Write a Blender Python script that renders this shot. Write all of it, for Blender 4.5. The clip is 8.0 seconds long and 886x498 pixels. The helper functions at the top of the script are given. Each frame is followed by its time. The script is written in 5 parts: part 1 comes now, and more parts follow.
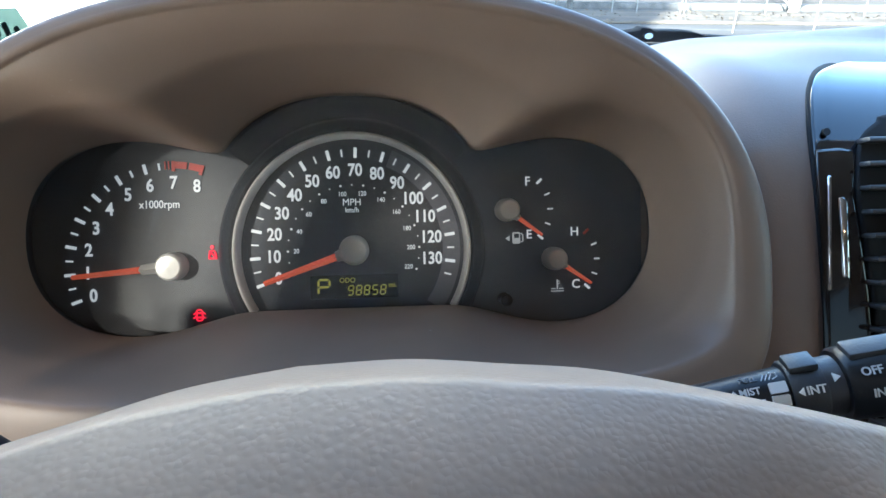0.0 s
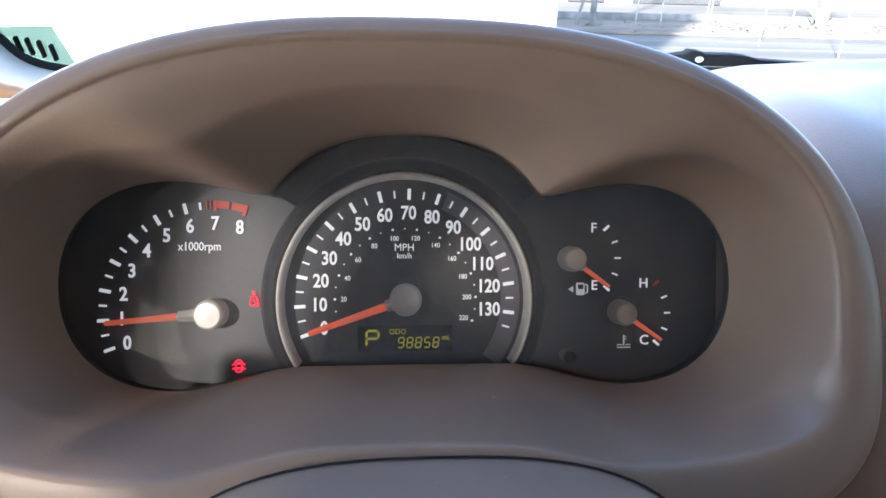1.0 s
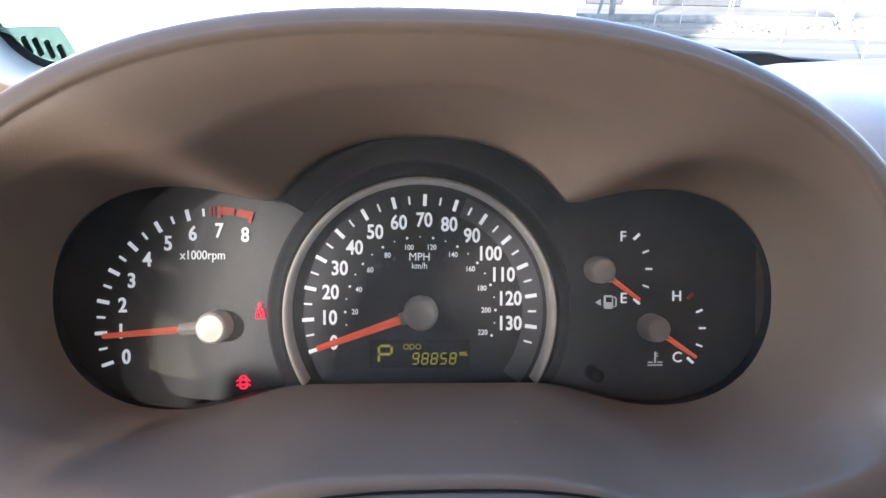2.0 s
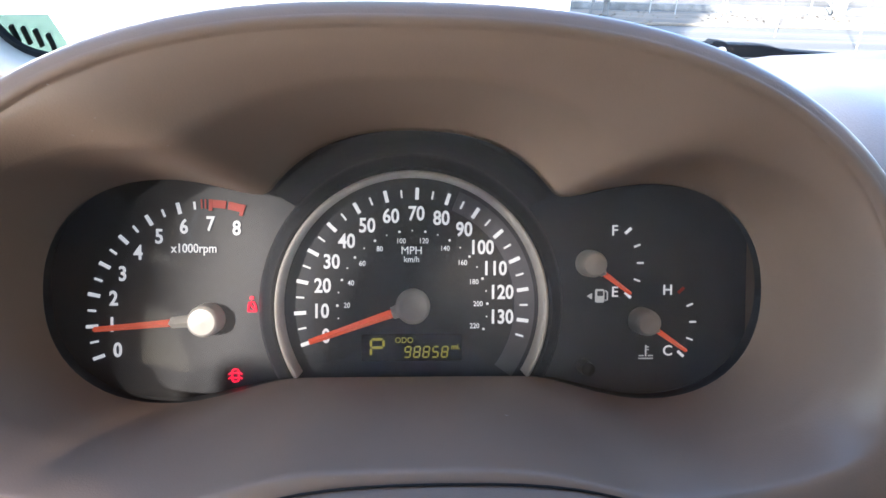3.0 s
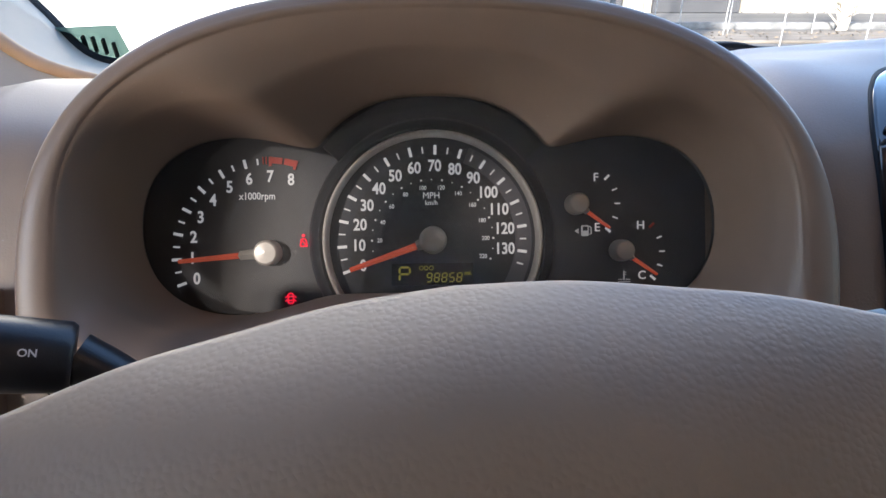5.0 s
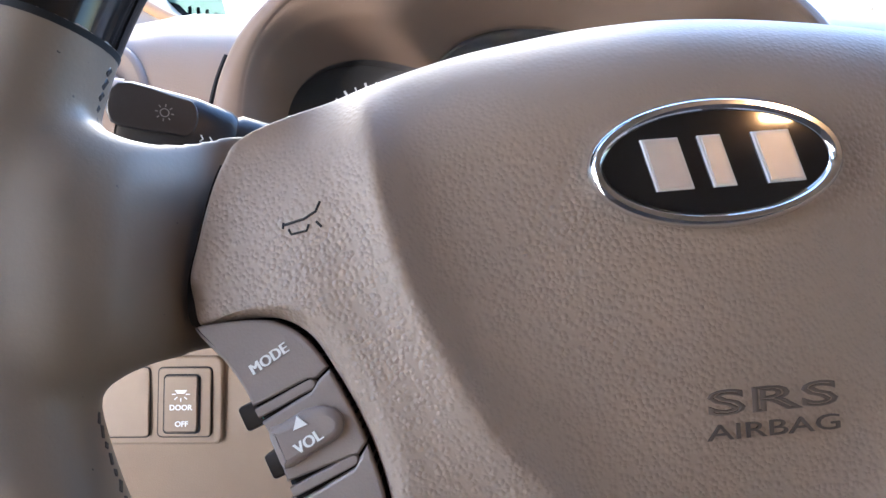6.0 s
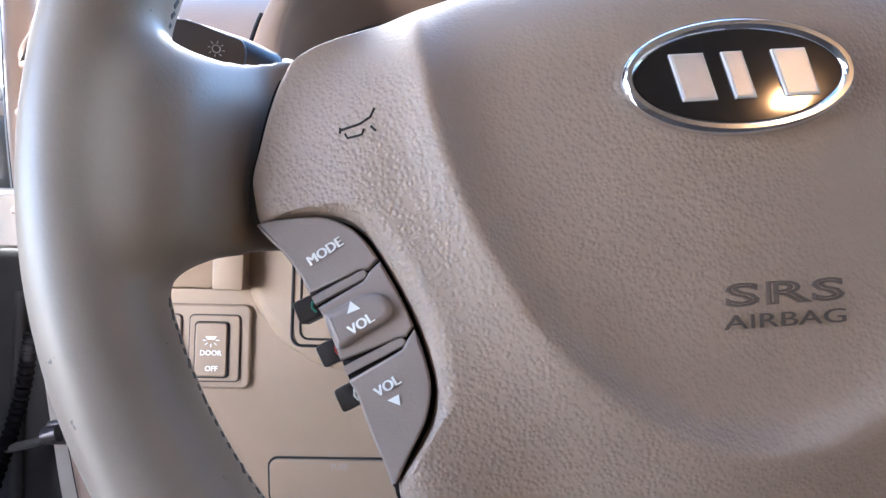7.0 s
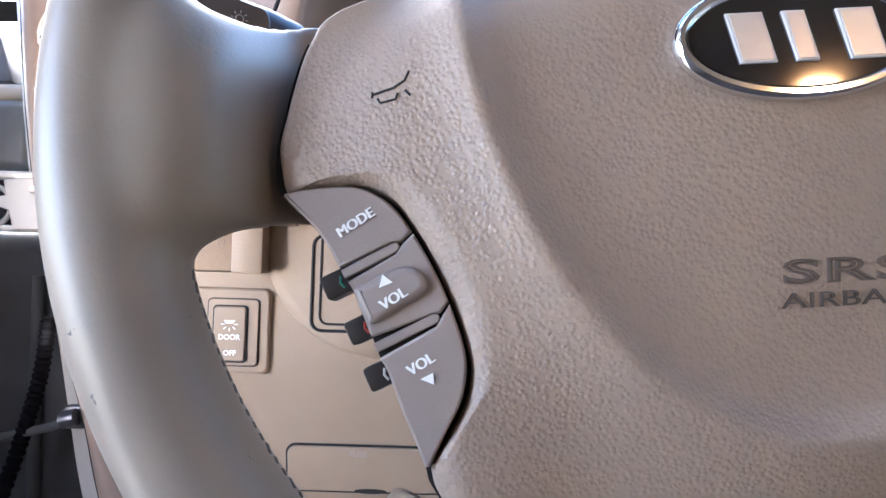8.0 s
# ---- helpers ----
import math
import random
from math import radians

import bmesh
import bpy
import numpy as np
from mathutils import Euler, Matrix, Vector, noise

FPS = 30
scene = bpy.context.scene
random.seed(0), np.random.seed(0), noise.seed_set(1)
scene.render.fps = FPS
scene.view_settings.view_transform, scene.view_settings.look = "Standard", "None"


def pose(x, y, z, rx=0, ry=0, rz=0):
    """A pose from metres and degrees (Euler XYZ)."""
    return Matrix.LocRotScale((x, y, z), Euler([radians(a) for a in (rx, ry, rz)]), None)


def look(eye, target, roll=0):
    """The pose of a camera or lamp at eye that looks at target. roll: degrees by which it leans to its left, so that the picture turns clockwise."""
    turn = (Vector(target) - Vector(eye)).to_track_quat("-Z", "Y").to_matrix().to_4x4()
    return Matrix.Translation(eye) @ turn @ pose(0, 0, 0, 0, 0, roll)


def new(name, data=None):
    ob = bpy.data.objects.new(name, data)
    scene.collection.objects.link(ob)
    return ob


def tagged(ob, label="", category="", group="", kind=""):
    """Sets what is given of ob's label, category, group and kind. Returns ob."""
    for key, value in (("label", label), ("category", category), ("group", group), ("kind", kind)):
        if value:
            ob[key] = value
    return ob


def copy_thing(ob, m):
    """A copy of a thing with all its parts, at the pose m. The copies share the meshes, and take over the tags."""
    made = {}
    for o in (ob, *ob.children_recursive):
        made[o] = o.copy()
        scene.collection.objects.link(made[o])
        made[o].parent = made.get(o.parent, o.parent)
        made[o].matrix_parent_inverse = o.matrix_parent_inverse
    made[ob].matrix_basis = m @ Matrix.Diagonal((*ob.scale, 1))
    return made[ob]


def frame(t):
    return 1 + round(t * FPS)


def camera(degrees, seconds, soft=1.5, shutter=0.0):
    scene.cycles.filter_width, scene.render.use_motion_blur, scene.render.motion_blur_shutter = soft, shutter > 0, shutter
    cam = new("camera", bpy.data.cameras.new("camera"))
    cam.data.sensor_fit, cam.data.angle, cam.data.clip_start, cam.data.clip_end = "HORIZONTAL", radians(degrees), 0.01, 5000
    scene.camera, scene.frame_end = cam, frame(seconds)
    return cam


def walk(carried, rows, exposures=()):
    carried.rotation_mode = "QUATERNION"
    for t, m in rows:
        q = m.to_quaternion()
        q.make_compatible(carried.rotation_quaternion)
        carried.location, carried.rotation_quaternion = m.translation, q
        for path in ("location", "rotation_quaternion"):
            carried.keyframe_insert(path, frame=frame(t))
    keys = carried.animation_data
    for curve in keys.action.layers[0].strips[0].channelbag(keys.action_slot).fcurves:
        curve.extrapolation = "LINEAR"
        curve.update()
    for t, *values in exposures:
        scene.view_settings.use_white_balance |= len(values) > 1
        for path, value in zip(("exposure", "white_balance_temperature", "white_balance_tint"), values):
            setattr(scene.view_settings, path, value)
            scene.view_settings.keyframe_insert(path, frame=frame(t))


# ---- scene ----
LENS = 70.05
PATH = [
    (0, 0.0138, -0.2913, 1.2972, 63.21, -1.19, -5.63),
    (0.5, 0.0052, -0.2708, 1.3025, 63.59, -1.45, -4.65),
    (1, -0.0037, -0.2589, 1.3040, 63.81, -1.70, -3.73),
    (1.5, -0.0071, -0.2456, 1.3042, 63.97, -1.26, -2.86),
    (1.7, -0.0039, -0.2411, 1.2979, 64.15, -1.21, -2.25),
    (3, -0.0022, -0.2393, 1.3002, 63.01, -1.60, -2.74),
    (3.5, -0.0015, -0.2401, 1.2987, 62.97, -1.77, -2.74),
    (4, 0.0035, -0.2509, 1.2995, 63.40, -1.15, -2.44),
    (4.2, 0.0030, -0.2603, 1.3001, 63.52, -0.94, -2.54),
    (5.3, -0.0218, -0.3461, 1.2873, 65.71, -0.10, -2.36),
    (5.5, -0.0343, -0.3681, 1.2824, 66.17, -0.20, -2.55),
    (5.7, -0.0457, -0.3876, 1.2706, 66.76, -0.46, -2.76),
    (6, -0.0648, -0.4022, 1.2475, 67.70, -0.86, -1.70),
    (6.5, -0.0704, -0.4156, 1.2387, 67.45, -1.53, -1.52),
    (7, -0.0739, -0.4240, 1.2313, 67.29, -1.70, -0.73),
    (7.5, -0.0760, -0.4213, 1.2260, 67.02, -1.82, 0.16),
    (8, -0.0794, -0.4182, 1.2230, 66.67, -1.73, 0.53),
]
# t, x, y, z in metres, turn in degrees
EXPOSURES = [(0.0, 3.3, 5450, 2), (0.5, 3.42, 5650, 9), (1.5, 3.58, 5700, 11), (3.5, 3.68, 5700, 11), (4.0, 3.54, 5600, 10), (4.2, 3.52, 5600, 10), (5.3, 2.65, 6000, 14), (5.5, 2.75, 6000, 14), (5.7, 3.08, 6050, 14), (6.0, 4.0, 5700, 15), (6.5, 4.3, 5550, 15), (8.0, 4.45, 5500, 15)]
cam = camera(LENS, 8.0)
walk(cam, [(r[0], pose(*r[1:])) for r in PATH], EXPOSURES)

# ---- daylight and the added warm lamp ----
world = bpy.data.worlds.new("daylight")
scene.world = world
world.use_nodes = True
nt = world.node_tree
sky = nt.nodes.new("ShaderNodeTexSky")
sky.sky_type, sky.sun_disc = "NISHITA", False
sky.sun_elevation, sky.sun_rotation = radians(25), radians(211)
nt.nodes["Background"].inputs["Strength"].default_value = 0.15
nt.links.new(sky.outputs[0], nt.nodes["Background"].inputs["Color"])
sun = new("sun", bpy.data.lights.new("sun", "SUN"))
sun.data.energy, sun.data.angle, sun.data.color = 4.6, radians(2.2), (1.0, 0.89, 0.76)
# sky rotation runs clockwise from +y: 211 degrees is behind the car and to its left
SUN_DIR = Vector((math.sin(radians(211)) * math.cos(radians(25)), math.cos(radians(211)) * math.cos(radians(25)), math.sin(radians(25))))
sun.matrix_world = look(SUN_DIR * 30, (0, 0, 0))


# ---- materials ----
def material(name, colour, rough=0.6, metal=0.0, vary=0.12, scale=40.0, bump=0.0, bump_scale=600.0, kind="noise", coat=0.0, spec=0.5):
    m = bpy.data.materials.new(name)
    m.use_nodes = True
    n, l = m.node_tree.nodes, m.node_tree.links
    b = n["Principled BSDF"]
    b.inputs["Metallic"].default_value = metal
    b.inputs["Specular IOR Level"].default_value = spec
    b.inputs["Coat Weight"].default_value = coat
    geo = n.new("ShaderNodeTexCoord")
    big = n.new("ShaderNodeTexNoise")
    big.inputs["Scale"].default_value, big.inputs["Detail"].default_value = scale, 6
    l.new(geo.outputs["Object"], big.inputs["Vector"])
    ramp = n.new("ShaderNodeValToRGB")
    lo, hi = [max(0, c * (1 - vary)) for c in colour], [min(1, c * (1 + vary)) for c in colour]
    ramp.color_ramp.elements[0].color, ramp.color_ramp.elements[1].color = (*lo, 1), (*hi, 1)
    ramp.color_ramp.elements[0].position, ramp.color_ramp.elements[1].position = 0.3, 0.7
    l.new(big.outputs["Fac"], ramp.inputs["Fac"])
    l.new(ramp.outputs["Color"], b.inputs["Base Color"])
    rr = n.new("ShaderNodeMapRange")
    rr.inputs["To Min"].default_value, rr.inputs["To Max"].default_value = max(0.02, rough * 0.85), min(1, rough * 1.15)
    l.new(big.outputs["Fac"], rr.inputs["Value"])
    l.new(rr.outputs["Result"], b.inputs["Roughness"])
    if bump:
        if kind == "leather":
            tex = n.new("ShaderNodeTexVoronoi")
            tex.feature = "F1"
            tex.inputs["Scale"].default_value = bump_scale
            warp = n.new("ShaderNodeTexNoise")
            warp.inputs["Scale"].default_value = bump_scale * 0.5
            add = n.new("ShaderNodeVectorMath")
            add.operation = "MULTIPLY_ADD"
            add.inputs[1].default_value = [0.15 / bump_scale] * 3
            l.new(geo.outputs["Object"], warp.inputs["Vector"])
            l.new(warp.outputs["Color"], add.inputs[0])
            l.new(geo.outputs["Object"], add.inputs[2])
            l.new(add.outputs["Vector"], tex.inputs["Vector"])
            cap = n.new("ShaderNodeMapRange")
            cap.interpolation_type = "SMOOTHSTEP"
            cap.inputs["From Min"].default_value, cap.inputs["From Max"].default_value = 0.78, 0.05
            l.new(tex.outputs["Distance"], cap.inputs["Value"])
            height = cap.outputs["Result"]
        else:
            tex = n.new("ShaderNodeTexNoise")
            tex.inputs["Scale"].default_value, tex.inputs["Detail"].default_value = bump_scale, 4
            l.new(geo.outputs["Object"], tex.inputs["Vector"])
            height = tex.outputs["Fac"]
        bp = n.new("ShaderNodeBump")
        bp.inputs["Strength"].default_value, bp.inputs["Distance"].default_value = bump, 0.0006
        l.new(height, bp.inputs["Height"])
        l.new(bp.outputs["Normal"], b.inputs["Normal"])
    return m


def glowing(name, colour, strength):
    m = bpy.data.materials.new(name)
    m.use_nodes = True
    b = m.node_tree.nodes["Principled BSDF"]
    b.inputs["Base Color"].default_value = (*[c * 0.5 for c in colour], 1)
    b.inputs["Emission Color"].default_value = (*colour, 1)
    b.inputs["Emission Strength"].default_value = strength
    return m


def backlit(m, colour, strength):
    """A material given a faint glow to brighten it inside the hood."""
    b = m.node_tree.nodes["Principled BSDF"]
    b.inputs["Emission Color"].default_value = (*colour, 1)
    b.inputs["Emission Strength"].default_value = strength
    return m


def glass(name, tint=(1, 1, 1), rough=0.0):
    m = bpy.data.materials.new(name)
    m.use_nodes = True
    n, l = m.node_tree.nodes, m.node_tree.links
    n.remove(n["Principled BSDF"])
    clear, gloss, mix, fr = n.new("ShaderNodeBsdfTransparent"), n.new("ShaderNodeBsdfGlossy"), n.new("ShaderNodeMixShader"), n.new("ShaderNodeFresnel")
    clear.inputs["Color"].default_value = (*tint, 1)
    gloss.inputs["Roughness"].default_value = rough
    fr.inputs["IOR"].default_value = 1.45
    l.new(fr.outputs[0], mix.inputs[0]), l.new(clear.outputs[0], mix.inputs[1]), l.new(gloss.outputs[0], mix.inputs[2])
    l.new(mix.outputs[0], n["Material Output"].inputs["Surface"])
    return m


def film(name, through_colour, clear_colour):
    """A thin printed film that glows with the daylight behind it."""
    m = bpy.data.materials.new(name)
    m.use_nodes = True
    n, l = m.node_tree.nodes, m.node_tree.links
    n.remove(n["Principled BSDF"])
    tr, cl, mix = n.new("ShaderNodeBsdfTranslucent"), n.new("ShaderNodeBsdfTransparent"), n.new("ShaderNodeAddShader")
    tr.inputs["Color"].default_value, cl.inputs["Color"].default_value = (*through_colour, 1), (*clear_colour, 1)
    l.new(tr.outputs[0], mix.inputs[0]), l.new(cl.outputs[0], mix.inputs[1])
    l.new(mix.outputs[0], n["Material Output"].inputs["Surface"])
    return m


def tinted_sheet(name, tint):
    """Dark see-through glass with a faint even gloss."""
    m = bpy.data.materials.new(name)
    m.use_nodes = True
    n, l = m.node_tree.nodes, m.node_tree.links
    n.remove(n["Principled BSDF"])
    clear, gloss, mix = n.new("ShaderNodeBsdfTransparent"), n.new("ShaderNodeBsdfGlossy"), n.new("ShaderNodeMixShader")
    clear.inputs["Color"].default_value = (*tint, 1)
    gloss.inputs["Roughness"].default_value, mix.inputs[0].default_value = 0.02, 0.04
    l.new(clear.outputs[0], mix.inputs[1]), l.new(gloss.outputs[0], mix.inputs[2])
    l.new(mix.outputs[0], n["Material Output"].inputs["Surface"])
    return m


def dusty(m, amount):
    """A pale diffuse haze standing in for the veil of reflected light on a cover."""
    n, l = m.node_tree.nodes, m.node_tree.links
    haze, mix, tex, ramp = n.new("ShaderNodeBsdfDiffuse"), n.new("ShaderNodeMixShader"), n.new("ShaderNodeTexNoise"), n.new("ShaderNodeMapRange")
    old = n["Material Output"].inputs["Surface"].links[0].from_socket
    haze.inputs["Color"].default_value = (0.44, 0.45, 0.48, 1)
    tex.inputs["Scale"].default_value, tex.inputs["Detail"].default_value = 30, 6
    ramp.inputs["To Min"].default_value, ramp.inputs["To Max"].default_value = amount * 0.6, amount * 1.4
    l.new(tex.outputs["Fac"], ramp.inputs["Value"]), l.new(ramp.outputs["Result"], mix.inputs[0])
    l.new(old, mix.inputs[1]), l.new(haze.outputs[0], mix.inputs[2])
    l.new(mix.outputs[0], n["Material Output"].inputs["Surface"])
    return m


TAUPE = (0.275, 0.205, 0.162)
M = {
    "dash": material("taupe_dash_plastic", TAUPE, 0.46, 0, 0.06, 25, 0.25, 1100, spec=0.6),
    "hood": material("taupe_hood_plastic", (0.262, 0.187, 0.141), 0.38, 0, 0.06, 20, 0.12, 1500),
    "bag": material("taupe_grained_vinyl", (0.318, 0.240, 0.188), 0.50, 0, 0.06, 30, 0.38, 800, "leather"),
    "leather": material("taupe_rim_leather", (0.236, 0.193, 0.154), 0.42, 0, 0.08, 30, 0.10, 900, spec=0.38),
    "black_leather": material("charcoal_rim_leather", (0.018, 0.019, 0.022), 0.42, 0, 0.2, 60, 0.4, 900),
    "gloss_rim": material("dark_gloss_rim", (0.012, 0.012, 0.014), 0.16, 0, 0.3, 40, coat=0.4),
    "beige": material("beige_panel_plastic", (0.270, 0.194, 0.130), 0.55, 0, 0.05, 30, 0.3, 1300),
    "switch": material("beige_switch_plastic", (0.270, 0.194, 0.130), 0.45, 0, 0.05, 60, 0.1, 1500),
    "key": material("warm_grey_button_plastic", (0.265, 0.216, 0.194), 0.42, 0, 0.05, 60, 0.15, 1500),
    "key_dark": material("dark_grey_button_plastic", (0.050, 0.046, 0.046), 0.45, 0, 0.08, 60, 0.15, 1500),
    "black": material("black_plastic", (0.012, 0.013, 0.016), 0.45, 0, 0.2, 60, 0.2, 1200),
    "slat": material("charcoal_vent_plastic", (0.060, 0.058, 0.058), 0.40, 0, 0.15, 60, 0.15, 1200),
    "gap": material("black_rubber_gap", (0.006, 0.006, 0.007), 0.8, 0, 0.2, 60),
    "stalk": material("black_satin_plastic", (0.014, 0.015, 0.018), 0.35, 0, 0.2, 80, 0.1, 1500),
    # black stalk plastic again, the sky's sheen put into its grey
    "stalk_sheen": material("sheen_grey_satin_plastic", (0.055, 0.058, 0.066), 0.42, 0, 0.15, 80, 0.15, 1500),
    "mask": material("black_cluster_mask", (0.020, 0.024, 0.033), 0.5, 0, 0.15, 60, 0.2, 1500),
    "dial": material("charcoal_dial_print", (0.043, 0.050, 0.066), 0.45, 0, 0.1, 60),
    "dial_grey": material("grey_dial_band", (0.15, 0.155, 0.185), 0.45, 0, 0.08, 60),
    "dial_inner": material("dark_dial_print", (0.041, 0.044, 0.052), 0.5, 0, 0.1, 60),
    "print": material("white_dial_print", (0.82, 0.82, 0.80), 0.6, 0, 0.03, 60),
    # numerals and symbols get an added glow that lifts them in the hood's shade
    "dial_print": backlit(material("white_glowing_numerals", (0.82, 0.82, 0.80), 0.6, 0, 0.03, 60), (1.0, 0.98, 0.95), 0.048),
    "symbol_print": backlit(material("pale_glowing_symbols", (0.55, 0.55, 0.54), 0.6, 0, 0.03, 60), (1.0, 0.98, 0.95), 0.024),
    "print_dark": material("dark_brown_print", (0.085, 0.068, 0.058), 0.6, 0, 0.1, 60),
    "print_faint": material("faint_grey_print", (0.16, 0.16, 0.17), 0.6, 0, 0.05, 60),
    "groove_shade": material("brown_groove_shade", (0.115, 0.088, 0.072), 0.6, 0, 0.1, 60),
    "print_dim": material("pale_print", (0.62, 0.62, 0.62), 0.6, 0, 0.03, 60),
    "red_print": material("red_dial_print", (0.65, 0.06, 0.04), 0.5, 0, 0.05, 60),
    "lit_green": material("green_symbol_print", (0.05, 0.35, 0.25), 0.5, 0, 0.05, 60),
    "needle": backlit(material("red_needle_plastic", (0.85, 0.09, 0.03), 0.4, 0, 0.05, 60), (1.0, 0.16, 0.07), 0.035),
    "satin": material("satin_silver_cap", (0.93, 0.92, 0.90), 0.32, 0.1, 0.05, 90),
    "chrome": material("chrome", (0.82, 0.82, 0.83), 0.09, 1.0, 0.03, 200),
    "ring": material("brushed_silver_ring", (0.96, 0.95, 0.93), 0.30, 0.12, 0.05, 200),
    "piano": material("gloss_black_panel", (0.010, 0.012, 0.018), 0.08, 0, 0.1, 30, coat=0.6),
    "badge": material("gloss_black_badge", (0.004, 0.005, 0.008), 0.05, 0, 0.1, 30, coat=1.0),
    "badge_silver": material("pale_silver_badge", (0.55, 0.54, 0.55), 0.32, 0.45, 0.06, 160),
    "carbon": material("dark_brown_woodgrain", (0.02, 0.016, 0.014), 0.12, 0, 0.4, 60, coat=0.5),
    "lcd": material("dark_display", (0.008, 0.010, 0.010), 0.25, 0, 0.1, 60),
    "lcd_on": glowing("amber_green_segments", (0.62, 0.55, 0.05), 0.034),
    "warn": glowing("red_warning_lamp", (1.0, 0.01, 0.04), 0.16),
    "pillar": material("pale_pillar_trim", (0.40, 0.35, 0.285), 0.7, 0, 0.05, 30, 0.2, 900),
    "edge_tan": material("tan_trim_edge", (0.46, 0.29, 0.17), 0.6, 0, 0.06, 40, 0.2, 900),
    "headliner": material("beige_headliner", (0.27, 0.235, 0.20), 0.9, 0, 0.06, 20, 0.3, 400),
    "carpet": material("grey_brown_carpet", (0.10, 0.085, 0.075), 0.95, 0, 0.25, 80, 0.8, 700),
    "seat": material("taupe_seat_cloth", (0.24, 0.20, 0.168), 0.85, 0, 0.1, 40, 0.4, 500),
    "paint": material("cream_body_paint", (0.44, 0.42, 0.38), 0.3, 0, 0.03, 10, coat=0.7),
    "door_dark": material("dark_grey_door_plastic", (0.045, 0.044, 0.042), 0.70, 0, 0.2, 20, 0.2, 600, spec=0.2),
    "mirror_grey": material("smooth_grey_mirror_base", (0.13, 0.125, 0.11), 0.30, 0, 0.10, 40, 0.1, 900),
    "rubber": material("black_rubber", (0.004, 0.004, 0.0048), 0.85, 0, 0.2, 80, 0.3, 900, spec=0.05),
    "steel": material("dark_steel", (0.12, 0.12, 0.13), 0.35, 0.9, 0.2, 120, 0.3, 500),
    "sticker": film("pale_green_sticker_film", (0.032, 0.052, 0.045), (0.026, 0.041, 0.036)),
    "sticker_ink": material("dark_green_ink", (0.004, 0.012, 0.010), 0.8),
    "glass": glass("window_glass", (0.90, 0.93, 0.92)),
    "side_glass": tinted_sheet("side_window_glass", (0.55, 0.57, 0.55)),
    "tinted": tinted_sheet("privacy_glass", (0.30, 0.29, 0.275)),
    "tinted_dark": tinted_sheet("dark_privacy_glass", (0.24, 0.23, 0.215)),
    "lens": dusty(glass("cluster_lens", (0.97, 0.97, 0.97), 0.05), 0.10),
    "asphalt": material("worn_asphalt", (0.062, 0.060, 0.057), 0.9, 0, 0.5, 1.6, 0.6, 60),
    "concrete": material("worn_concrete", (0.40, 0.375, 0.34), 0.9, 0, 0.2, 1.2, 0.4, 50),
    "dirt": material("dry_dirt", (0.095, 0.082, 0.066), 0.95, 0, 0.45, 2.5, 0.8, 40),
    "white_wall": material("white_painted_wall", (0.76, 0.74, 0.69), 0.8, 0, 0.03, 0.8, 0.3, 30),
    "cream": material("cream_metal_siding", (0.22, 0.20, 0.165), 0.6, 0, 0.12, 0.8, 0.2, 20),
    "dark_open": material("dark_doorway", (0.03, 0.03, 0.032), 0.7, 0, 0.2, 1.5),
    "galv": material("galvanised_post", (0.24, 0.24, 0.235), 0.6, 0.1, 0.15, 6),
    "wood": material("dry_bark", (0.30, 0.26, 0.21), 0.95, 0, 0.3, 6, 0.8, 60),
    "dry_leaf": material("dry_leaf", (0.13, 0.10, 0.065), 0.9, 0, 0.4, 3),
    "paint_line": material("white_road_paint", (0.10, 0.10, 0.098), 0.85, 0, 0.45, 5),
    "wiper": material("wiper_black", (0.008, 0.010, 0.013), 0.75, 0, 0.2, 60, spec=0.15),
}

# the grain of the horn pad fades towards its upper edge, to suit the camera's view
def rubbed(m, low, high, least):
    n, l = m.node_tree.nodes, m.node_tree.links
    split, ramp = n.new("ShaderNodeSeparateXYZ"), n.new("ShaderNodeMapRange")
    full = n["Bump"].inputs["Strength"].default_value
    ramp.inputs["From Min"].default_value, ramp.inputs["From Max"].default_value = low, high
    ramp.inputs["To Min"].default_value, ramp.inputs["To Max"].default_value = full, least
    l.new(n["Texture Coordinate"].outputs["Object"], split.inputs[0])
    l.new(split.outputs["Z"], ramp.inputs["Value"])
    l.new(ramp.outputs["Result"], n["Bump"].inputs["Strength"])


rubbed(M["bag"], 0.012, 0.040, 0.10)
# streaks along the road, scuffs on the rim and dust on the hood
def stretch(m, scale):
    n, l = m.node_tree.nodes, m.node_tree.links
    tex = n["Noise Texture"]
    mp = n.new("ShaderNodeMapping")
    mp.inputs["Scale"].default_value = scale
    l.new(tex.inputs["Vector"].links[0].from_socket, mp.inputs["Vector"])
    l.new(mp.outputs["Vector"], tex.inputs["Vector"])


def speckle(m, colour, scale, low, high, detail=5):
    """Small marks of another colour where a noise rises above a level."""
    n, l = m.node_tree.nodes, m.node_tree.links
    base = n["Principled BSDF"].inputs["Base Color"]
    tex, ramp, mix, co = n.new("ShaderNodeTexNoise"), n.new("ShaderNodeMapRange"), n.new("ShaderNodeMix"), n.new("ShaderNodeTexCoord")
    mix.data_type = "RGBA"
    tex.inputs["Scale"].default_value, tex.inputs["Detail"].default_value = scale, detail
    ramp.inputs["From Min"].default_value, ramp.inputs["From Max"].default_value = low, high
    l.new(co.outputs["Object"], tex.inputs["Vector"]), l.new(tex.outputs["Fac"], ramp.inputs["Value"])
    l.new(ramp.outputs["Result"], mix.inputs["Factor"])
    l.new(base.links[0].from_socket, mix.inputs["A"])
    mix.inputs["B"].default_value = (*colour, 1)
    l.new(mix.outputs["Result"], base)


